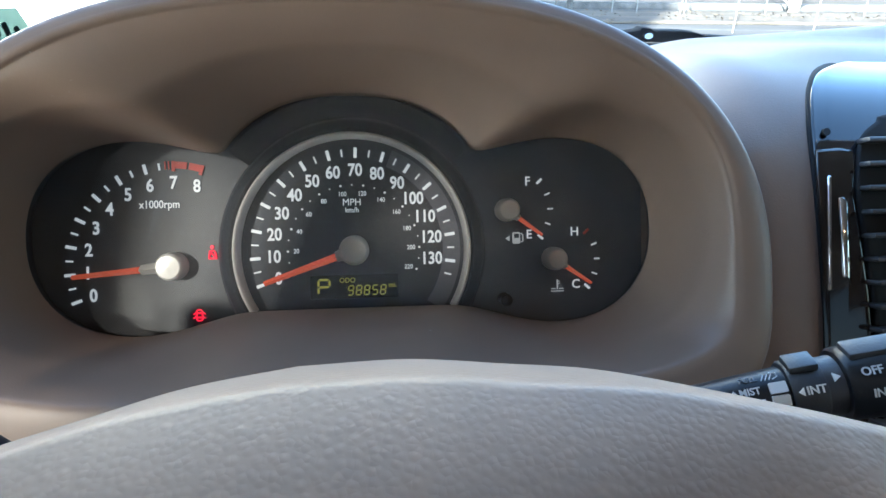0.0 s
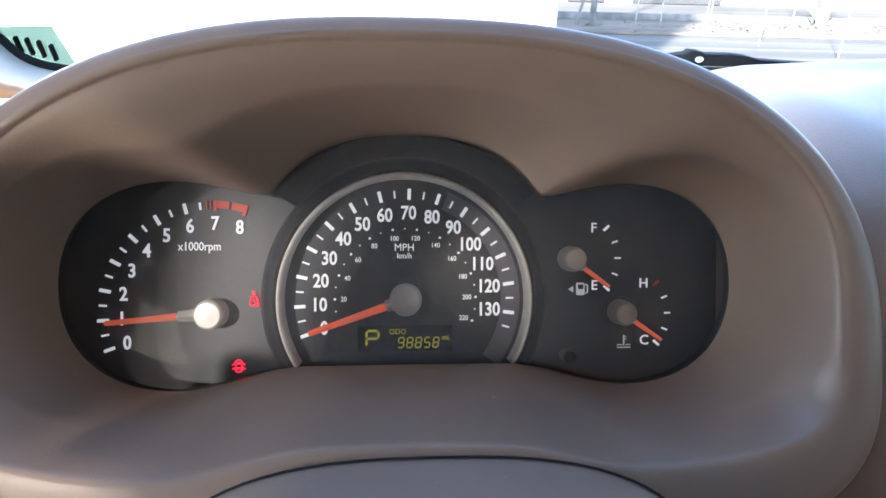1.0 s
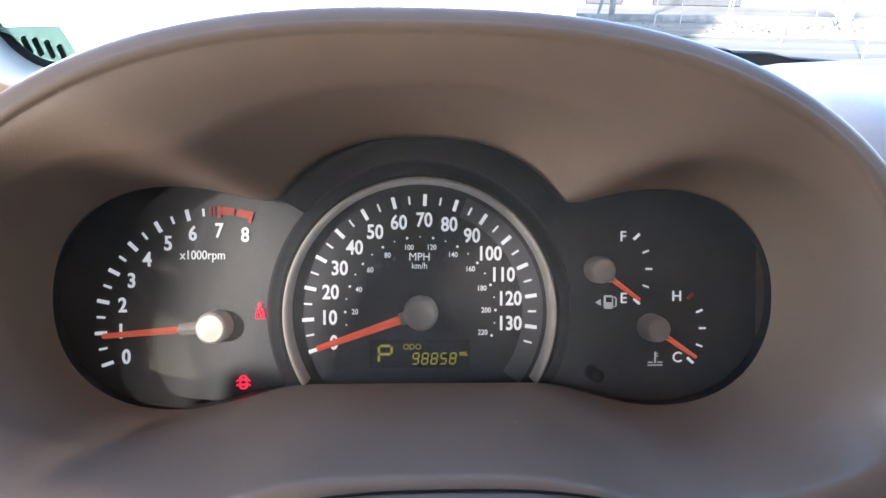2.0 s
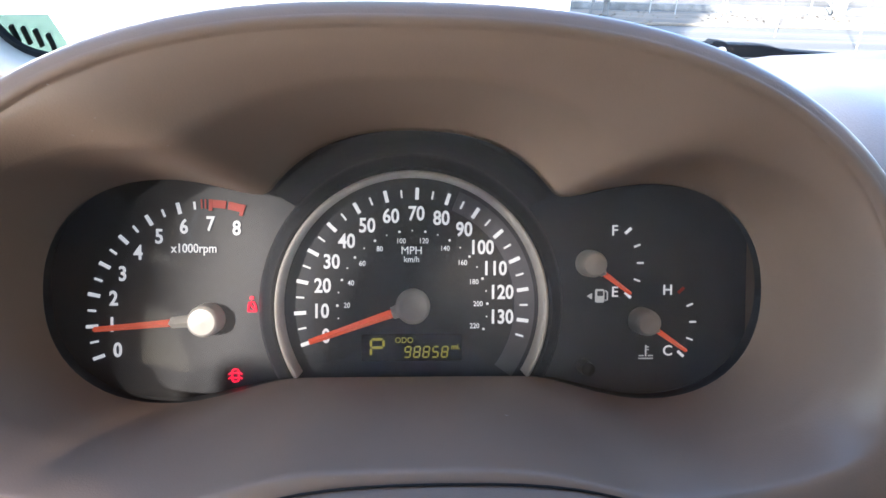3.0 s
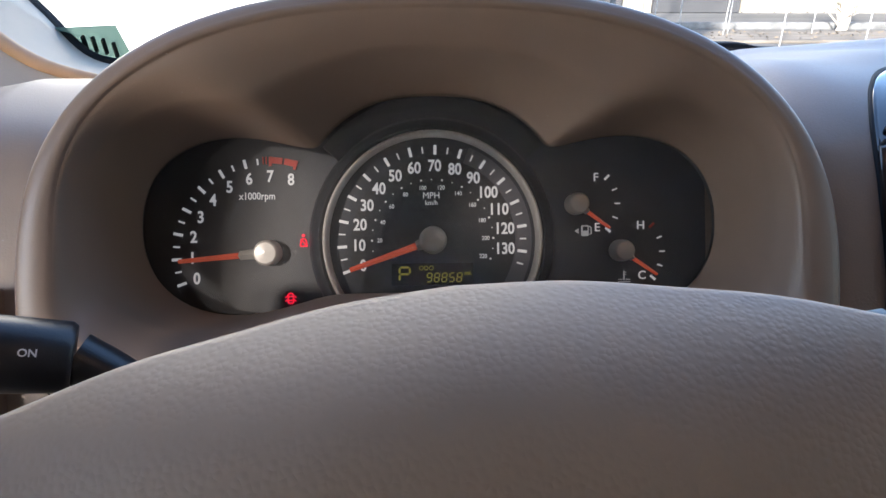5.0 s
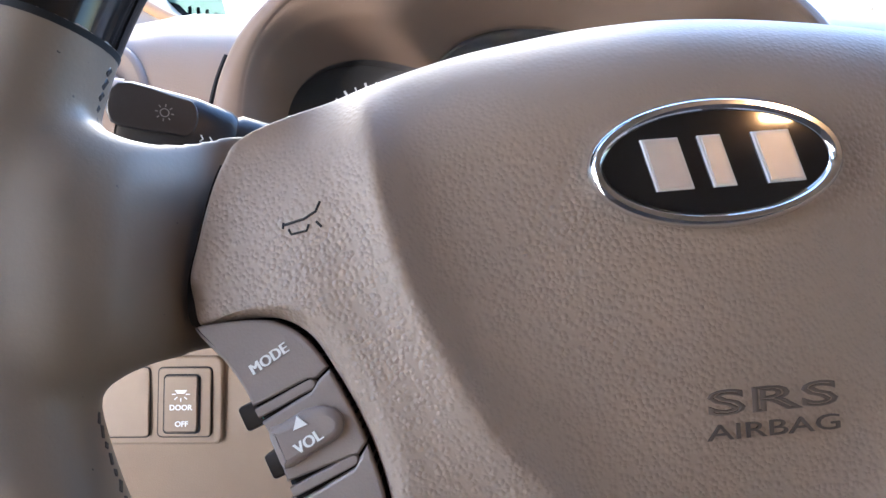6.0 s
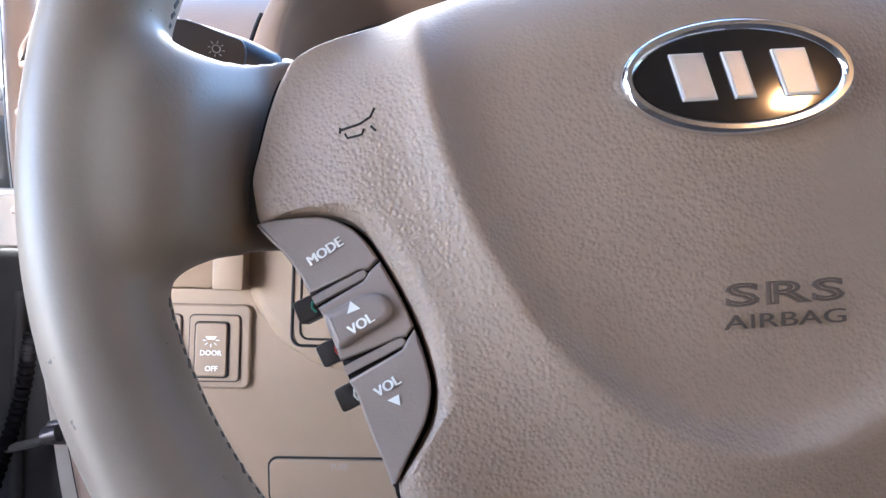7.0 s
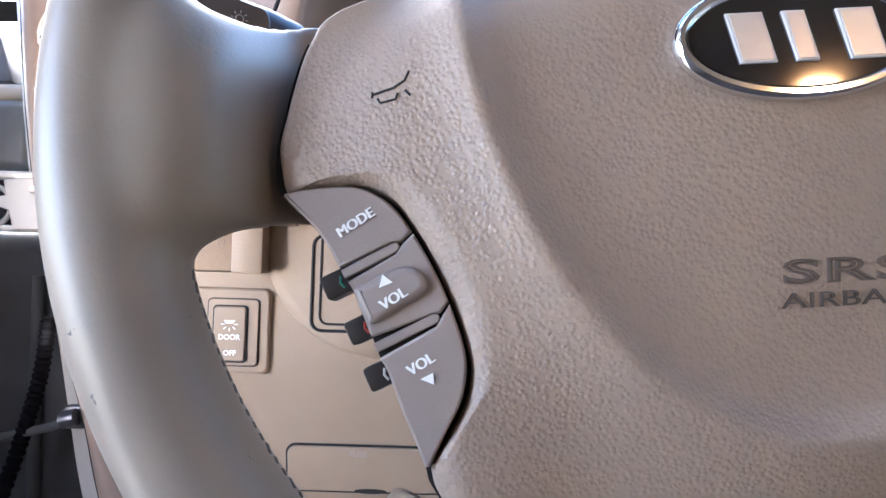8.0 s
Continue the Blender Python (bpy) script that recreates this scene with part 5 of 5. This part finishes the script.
part("fuse_words", kneed(words("FUSE", 0.0050, -0.1260, -0.0031, -0.2262, 0.00015)), "key", fuse)
part("fuse_latch", kneed(plate(ellipse(-0.118, -0.2500, 0.010, 0.0016, 20), -0.0034, 0.002)), "gap", fuse)
pedal = thing("brake_pedal", "black ribbed rubber brake pedal over the floor", "pedal")
part("pad", box(-0.100, 0.06, -0.345, 0.09, 0.02, 0.06, 0.004, 2), "rubber", pedal)
for k in range(7):
    part("rib", box(-0.138 + 0.0125 * k, 0.048, -0.345, 0.0055, 0.006, 0.055, 0.0012, 1), "steel", pedal)
part("arm", tube([(-0.10, 0.07, -0.34), (-0.10, 0.13, -0.25), (-0.10, 0.16, -0.10)], 0.008, 8), "steel", pedal)

# ---- windscreen, pillar, sticker, wiper (upright from here) ----
O = Matrix.Translation((0, 0, HEIGHT))
screen = thing("windscreen", "clear sloping windscreen with black border", "windscreen", kind="structure", m=O)
def screen_at(u, v):
    """u across from -1 to 1, v up from the base to the roof."""
    return (0.78 * u, 0.355 - 0.40 * u * u - 0.46 * v, 0.030 + 0.010 * u * u + 0.60 * v)
ls = [[screen_at(-1 + 2 * i / 24, k / 8) for i in range(25)] for k in range(9)]
pane = part("pane", facing(rings(ls, False), (0, -0.5, -0.8)), "glass", screen)
pane.visible_shadow = False
ls = [[screen_at(-1 + 2 * i / 24, v) for i in range(25)] for v in (-0.02, 0.012)]
part("black_border", move(rings(ls, False), Matrix.Translation((0, -0.004, 0))), "gap", screen)
cowl = solo("windscreen_cowl", rings([[(0.8 * u, y - 0.40 * u * u, z) for u in (-0.58 + 1.58 * i / 24 for i in range(25))] for y, z in ((0.36, -0.12), (0.375, 0.010), (0.43, 0.008), (0.50, -0.03), (0.52, -0.12))], False), "wiper", "black plastic cowl at the foot of the windscreen", "cowl", m=O)
wiper = thing("wiper", "black windscreen wiper resting on the cowl", "wiper", m=O)
part("arm", plate([(0.262, 0.046), (0.268, 0.055), (0.287, 0.058), (0.290, 0.0605), (0.300, 0.0600), (0.303, 0.0578), (0.336, 0.0575), (0.350, 0.0560), (0.362, 0.0530), (0.445, 0.0485), (0.50, 0.046), (0.50, 0.0445)][::-1], 0.376, 0.392, 0.0012), "wiper", wiper)
part("blade", plate([(0.262, 0.0360), (0.262, 0.0440), (0.50, 0.0430), (0.50, 0.0380)][::-1], 0.372, 0.386, 0.001), "gap", wiper)
part("nut", plate(ellipse(0.298, 0.0525, 0.0045, 0.0030, 16), 0.3748, 0.3770), "chrome", wiper)

pillar = thing("pillar_trim", "pale beige windscreen pillar trim", "pillar trim", kind="structure", m=O)
EDGE_LINE = spline([(-0.19, 0.145, 0.058), (-0.211, 0.138, 0.059), (-0.264, 0.143, 0.071), (-0.306, 0.154, 0.095), (-0.35, 0.13, 0.15), (-0.43, -0.05, 0.32), (-0.52, -0.30, 0.58)], 6)
FRIT_LINE = spline([(-0.215, 0.252, 0.050), (-0.246, 0.247, 0.054), (-0.285, 0.250, 0.064), (-0.326, 0.266, 0.102), (-0.37, 0.22, 0.18), (-0.47, 0.0, 0.36), (-0.57, -0.30, 0.60)], 6)
OUTER_LINE = spline([(-0.26, 0.125, 0.048), (-0.29, 0.120, 0.050), (-0.33, 0.125, 0.060), (-0.38, 0.12, 0.09), (-0.43, 0.08, 0.15), (-0.50, -0.07, 0.32), (-0.58, -0.31, 0.58)], 6)
part("outer_face", rings([EDGE_LINE, FRIT_LINE], False), "pillar", pillar, "pale face beside the windscreen")
part("inner_face", rings([OUTER_LINE, [tuple(Vector(a).lerp(Vector(b), 0.5) + Vector((0.006, -0.012, -0.004))) for a, b in zip(OUTER_LINE, EDGE_LINE)], EDGE_LINE], False), "pillar", pillar)
lobe = bmesh.new()
bmesh.ops.create_uvsphere(lobe, u_segments=32, v_segments=18, radius=1.0, matrix=Matrix.Translation((-0.335, 0.135, 0.082)) @ Matrix.Rotation(radians(-25), 4, "Y") @ Matrix.Diagonal((0.024, 0.030, 0.034, 1)))
part("grip_end", lobe, "pillar", pillar, "rounded lower end of the pillar grip")
part("edge_trim", tube(EDGE_LINE, lambda t: 0.0034 + 0.0022 * smoothstep(t / 0.45), 12), "edge_tan", pillar, "tan inner edge of the pillar trim")
part("border", tube([(x, y - 0.002, z + 0.001) for x, y, z in FRIT_LINE], 0.0045, 8), "gap", pillar, "black windscreen border")
sticker = solo("windscreen_sticker", joined(rings([[(-0.313, 0.254, 0.085), (-0.252, 0.238, 0.089)], [(-0.317, 0.290, 0.050), (-0.256, 0.272, 0.054)]], False)), "sticker", "pale green film sticker on the windscreen corner", "sticker", m=O, angle=70)

for u0, v0, u1, v1 in ((0.36, 0.62, 0.42, 0.24), (0.50, 0.66, 0.56, 0.28), (0.64, 0.72, 0.70, 0.34), (0.78, 0.80, 0.83, 0.44)):
    a, b = Vector((-0.313, 0.254, 0.085)), Vector((-0.252, 0.238, 0.089))
    down = Vector((-0.004, 0.035, -0.035))
    part("mark", tube([a.lerp(b, u0) + down * v0 + Vector((0, -0.002, 0)), a.lerp(b, u1) + down * v1 + Vector((0, -0.002, 0))], 0.0024, 6, flat=0.4), "sticker_ink", sticker, "dark green mark")

# ---- driver's door side: jamb, seal, hinge, check strap ----
jamb = thing("door_jamb", "cream painted door jamb of the open driver's door", "door frame", kind="structure")
TRIM_LINE = spline([(-0.470, 0.15, 0.25), (-0.456, 0.15, 0.117), (-0.451, 0.15, 0.066), (-0.444, 0.15, 0.003), (-0.430, 0.15, -0.080), (-0.408, 0.15, -0.170), (-0.383, 0.15, -0.250), (-0.365, 0.15, -0.321), (-0.325, 0.15, -0.45)], 8)
POST_LINE = spline([(-0.482, 0.15, 0.25), (-0.468, 0.15, 0.117), (-0.463, 0.15, 0.076), (-0.455, 0.15, 0.003), (-0.441, 0.15, -0.080), (-0.419, 0.15, -0.170), (-0.403, 0.15, -0.250), (-0.388, 0.15, -0.321), (-0.352, 0.15, -0.45)], 8)
part("post", rings([[(i[0] + 0.002, 0.150, i[2]), (o[0], 0.154, o[2]), (o[0], 0.20, o[2]), (i[0] + 0.002, 0.20, i[2])] for i, o in zip(TRIM_LINE, POST_LINE)]), "paint", jamb, "cream painted metal post")
part("seal", tube([(x - 0.0016, y - 0.003, z) for x, y, z in TRIM_LINE], 0.0030, 10), "rubber", jamb, "thin black rubber door seal")
part("seal_trim", tube([(x + 0.0150, y - 0.006, z) for x, y, z in TRIM_LINE], 0.0148, 14, flat=0.7), "dash", jamb, "taupe edge trim")
hinge = part("hinge", joined(plate([(-0.458, -0.046), (-0.426, -0.043), (-0.424, -0.065), (-0.425, -0.089), (-0.448, -0.090), (-0.453, -0.073), (-0.464, -0.069), (-0.463, -0.061), (-0.456, -0.060)][::-1], 0.134, 0.150, 0.0018, 2), box(-0.475, 0.145, -0.0415, 0.090, 0.014, 0.0065, 0.002, 2), box(-0.475, 0.145, -0.0885, 0.090, 0.014, 0.0050, 0.002, 2)), "paint", jamb, "cream painted door hinge bracket")
part("hinge_hole", box(-0.480, 0.153, -0.065, 0.060, 0.006, 0.040, 0.001, 1), "gap", hinge, "dark recess behind the hinge")
part("hinge_eye", tube([(-0.471 + 0.0145 * math.cos(a), 0.144, -0.0685 + 0.0165 * math.sin(a)) for a in (2 * math.pi * k / 24 for k in range(25))], 0.0024, 8), "paint", hinge, "round hinge eye")
strap = part("check_strap", tube(spline([(-0.392, 0.138, -0.251), (-0.41, 0.140, -0.258), (-0.44, 0.145, -0.266), (-0.52, 0.15, -0.286), (-0.62, 0.15, -0.31)], 5), 0.0042, 10, flat=0.7), "door_dark", jamb, "dark steel door check strap")
part("strap_end", joined(tube([(-0.396, 0.132, -0.250), (-0.384, 0.132, -0.247)], 0.0075, 12), box(-0.389, 0.142, -0.249, 0.02, 0.012, 0.020, 0.003, 2)), "steel", strap)
boot = spline([(-0.421, 0.148, -0.165), (-0.425, 0.146, -0.215), (-0.440, 0.146, -0.275), (-0.462, 0.15, -0.34)], 26)
part("cable_boot", tube(boot, lambda t: 0.0062 + 0.0010 * math.sin(t * 190), 12), "rubber", jamb, "black corrugated cable boot")
door = thing("open_door", "open driver's door with a dark grey end and an unseen light-blocking slab", "car door")
part("shell", box(-0.605, 0.215, -0.42, 0.40, 0.05, 0.66, 0.02, 3), "door_dark", door, "dark grey door end")
# unseen slab, added to keep light from the left off the hood
part("light_block_slab", move(box(0, 0, 0, 0.86, 0.06, 0.80, 0.02, 3), C.inverted() @ O @ Matrix.Translation((-0.955, -0.205, -0.37)) @ Matrix.Rotation(math.atan2(0.60, 0.80), 4, "Z")), "door_dark", door, "unseen dark grey slab that blocks light from the left")
part("panel_ridge", tube(spline([(-0.455, 0.186, -0.13), (-0.452, 0.186, -0.30), (-0.44, 0.186, -0.55)], 8), 0.006, 10), "door_dark", door)
part("flange", box(-0.54, 0.182, -0.0415, 0.20, 0.03, 0.008, 0.003, 2), "paint", door, "pale painted flange")
part("mirror_base", move(box(0, 0, 0, 0.16, 0.05, 0.075, 0.014, 4), Matrix.Translation((-0.540, 0.20, 0.000))), "mirror_grey", door, "grey mirror base")
part("mirror_cap", move(box(0, 0, 0, 0.15, 0.04, 0.016, 0.006, 3), Matrix.Translation((-0.546, 0.196, 0.041))), "pillar", door, "pale upper edge")
part("window_frame", plate([(-0.530, 0.130), (-0.498, 0.092), (-0.484, 0.050), (-0.530, 0.048)], 0.178, 0.196, 0.002), "slat", door, "black window frame")

# ---- the rest of the cabin, plain, unseen and arranged to shape the light ----
roof = solo("ceiling", box(0.35, -1.03, 0.66, 1.95, 1.89, 0.05), "headliner", "beige cloth headliner", "ceiling", m=O, kind="structure")
floor = solo("floor", box(0.35, -0.75, -0.62, 1.95, 2.4, 0.05), "carpet", "grey-brown carpeted cabin floor", "floor", m=O, kind="structure")
solo("wall_front", box(0.35, 0.42, -0.32, 1.70, 0.04, 0.60), "carpet", "dark carpeted bulkhead under the dashboard", "wall", m=O, kind="structure")
right = thing("wall_right", "plain taupe cabin wall with side windows", "wall", kind="structure", m=O)
part("lower", box(1.28, -0.85, -0.315, 0.06, 2.5, 0.67), "seat", right)
part("upper", box(1.28, -0.85, 0.575, 0.06, 2.5, 0.15), "headliner", right)
for y0, y1 in ((-2.1, -1.90), (-1.12, -0.98), (-0.02, 0.40)):
    part("pillar", box(1.28, (y0 + y1) / 2, 0.26, 0.06, y1 - y0, 0.48), "seat", right)
# unseen pane, its tint chosen to lower the daylight from the right
part("dimmed_pane", box(1.28, -0.50, 0.26, 0.006, 0.96, 0.48), "side_glass", right, "front side window, tinted to cut daylight from the right")
part("tinted_pane", box(1.28, -1.51, 0.26, 0.006, 0.78, 0.48), "tinted", right, "dark tinted rear side window")
solo("wall_rear", box(0.35, -1.98, 0.0, 1.92, 0.06, 1.30), "seat", "plain taupe rear cabin wall", "wall", m=O, kind="structure")
# unseen wall; its blocks and panes are placed to aim or stop the sun
left = thing("wall_left", "unseen plain taupe wall, its openings set to shape the light", "wall", kind="structure", m=O)
part("lower", box(-0.60, -1.29, -0.315, 0.06, 1.38, 0.63), "seat", left)
part("pillar", box(-0.60, -0.875, 0.19, 0.06, 0.55, 0.38), "seat", left)
part("beam_edge", box(-0.60, -0.67, 0.47, 0.06, 0.24, 0.18), "seat", left)
part("sun_block", box(-0.60, -0.035, 0.005, 0.06, 0.33, 1.27), "seat", left)
part("sun_block_foot", box(-0.60, -0.33, -0.36, 0.06, 0.26, 0.54), "seat", left)
part("upper_sun_block", box(-0.60, -0.425, 0.47, 0.06, 0.25, 0.34), "headliner", left)
part("rear_pillar", box(-0.60, -1.865, 0.19, 0.06, 0.23, 0.38), "seat", left)
part("window_head", box(-0.60, -1.475, 0.464, 0.06, 1.01, 0.168), "seat", left)
part("upper", box(-0.60, -0.76, 0.60, 0.06, 0.42, 0.08), "headliner", left)
part("upper", box(-0.60, -1.55, 0.60, 0.06, 0.80, 0.08), "headliner", left)
part("tinted_pane", box(-0.60, -1.06, 0.592, 0.006, 0.18, 0.086), "tinted_dark", left, "unseen dark slot that lets dim sun onto the speedometer")
part("tinted_pane", box(-0.60, -0.88, 0.47, 0.006, 0.18, 0.18), "tinted", left, "unseen tinted opening that aims the sun at the tachometer")
part("tinted_pane", box(-0.60, -1.45, 0.19, 0.006, 0.60, 0.38), "tinted", left, "dark tinted rear side window")

# ---- outdoors ----
G = Matrix.Identity(4)
ground = solo("ground", rings([[(-200, y, 0.0), (200, y, 0.0)] for y in (-200, 5, 60, 400)], False), "asphalt", "worn grey asphalt lot", "ground", m=G, kind="structure")
def strip(y0, y1, x0, x1, z):
    return rings([[(x0, y0, z), (x1, y0 + (x1 - x0) * -0.02, z)], [(x0, y1, z), (x1, y1 + (x1 - x0) * -0.02, z)]], False)
# unseen pale slab that throws warm sunlight up into the cabin
solo("bounce_apron", box(-5.2, -4.2, 0.004, 9.0, 11.0, 0.008), "concrete", "unseen pale concrete, added to bounce warm light through the door", "pavement", m=G, kind="structure")
solo("verge", box(9, 10.9, 0.02, 40, 1.5, 0.06, 0.02, 1), "dirt", "strip of dry dirt and litter along the fence", "verge", m=G, kind="structure")
for y, w in ((8.9, 0.12), (9.6, 0.10), (12.6, 0.5)):
    solo("paint_stripe", strip(y, y + w, -2, 30, 0.004), "paint_line", "faded white painted line on the asphalt", "road marking", m=G, kind="structure")
solo("kerb", box(9, 12.35, 0.06, 40, 0.16, 0.14, 0.02, 2), "paint_line", "pale concrete kerb before the building", "kerb", m=G, kind="structure")
wall = thing("white_wall", "blank white painted building wall", "building", m=G)
part("wall", box(-7.05, 4.65, 2.2, 16.4, 0.3, 4.4, 0.02, 1), "white_wall", wall)
shed = thing("cream_building", "long cream metal-sided building with dark doorways", "building", m=G)
part("wall", box(14, 16.3, 2.2, 40, 0.4, 4.4), "cream", shed)
part("roof", box(14, 17.5, 4.5, 40.6, 3.2, 0.2), "galv", shed)
rng = random.Random(3)
for k in range(46):
    part("siding_rib", box(2.2 + 0.42 * k, 16.07, 2.2, 0.06, 0.07, 4.36, 0.015, 1), "cream", shed)
for x, w in ((4.6, 0.9), (6.9, 2.2), (14.6, 1.6), (18.0, 0.9)):
    part("doorway", box(x, 16.06, 1.15, w, 0.10, 2.3, 0.02, 1), "dark_open", shed)
litter = bmesh.new()
for k in range(420):
    x, y, r = rng.uniform(2.5, 14), 10.9 + rng.gauss(0, 0.38), rng.uniform(0.012, 0.045)
    a = rng.uniform(0, 6.28)
    p = [(x + r * math.cos(a + q) * rng.uniform(0.6, 1.2), y + r * math.sin(a + q) * rng.uniform(0.6, 1.2), 0.052 + rng.uniform(0, 0.03)) for q in (0, 1.6, 3.1, 4.7)]
    litter.faces.new([litter.verts.new(q) for q in p])
solo("leaf_litter", litter, "dry_leaf", "dry leaves and litter scattered on the dirt strip", "litter", m=G, kind="stuff")
post = thing("fence_post", "thin galvanised fence post standing on the verge", "fence post", "fence posts", m=Matrix.Translation((4.2, 11.3, 0)))
part("shaft", tube([(0, 0, 0), (0, 0, 2.4)], 0.010, 10), "galv", post)
part("cap", tube([(0, 0, 2.4), (0, 0, 2.44)], lambda t: 0.023 * (1 - t * 0.6), 10), "galv", post)
for x, y in ((4.62, 11.2), (5.28, 10.9), (5.5, 11.2), (5.36, 9.2), (5.88, 8.1), (6.9, 11.0), (8.8, 11.0)):
    copy_thing(post, Matrix.Translation((x, y, 0)) @ Matrix.Rotation(radians(rng.uniform(-2, 2)), 4, "Y"))
pole = thing("gate_post", "thick white painted steel post on the verge", "post", m=Matrix.Translation((3.3, 10.9, 0)))
part("shaft", tube([(0, 0, 0), (0, 0, 3.0)], 0.05, 14), "paint_line", pole)
part("brace", tube([(-0.28, 0, 0), (-0.02, 0, 1.3)], 0.025, 8), "paint_line", pole)
tree = thing("bare_shrub", "leafless scrubby shrub against the building", "shrub", m=Matrix.Translation((8.0, 11.9, 0)))
part("trunk", tube(spline([(0, 0, 0), (0.05, 0, 0.3), (0.0, 0.03, 0.7)], 4), lambda t: 0.10 - 0.05 * t, 8), "wood", tree)
limbs = []
for k in range(70):
    a, b = rng.uniform(0, 6.28), rng.uniform(0.2, 1.1)
    z0 = rng.uniform(0.1, 0.7)
    p0 = Vector((rng.uniform(-0.08, 0.08), rng.uniform(-0.06, 0.06), z0))
    p1 = p0 + Vector((math.cos(a) * b * 0.5, math.sin(a) * b * 0.5, rng.uniform(0.2, 1.0)))
    p2 = p1 + Vector((rng.uniform(-0.2, 0.2), rng.uniform(-0.2, 0.2), rng.uniform(0.1, 0.4)))
    limbs.append(tube([p0, p1, p2], lambda t: 0.018 - 0.013 * t, 5))
part("branches", joined(*limbs), "wood", tree)
# unseen warm lamp in the ceiling, added for the orange reflection on the badge
lamp = thing("ceiling_lamp", "small unseen warm lamp in the headliner, set by the badge's orange glint", "lamp", m=O)
M["bulb"] = glowing("warm_lamp_cover", (1.0, 0.55, 0.22), 11.5)
part("cover", box(0.42, -0.72, 0.628, 0.043, 0.025, 0.012, 0.004, 2), "bulb", lamp)
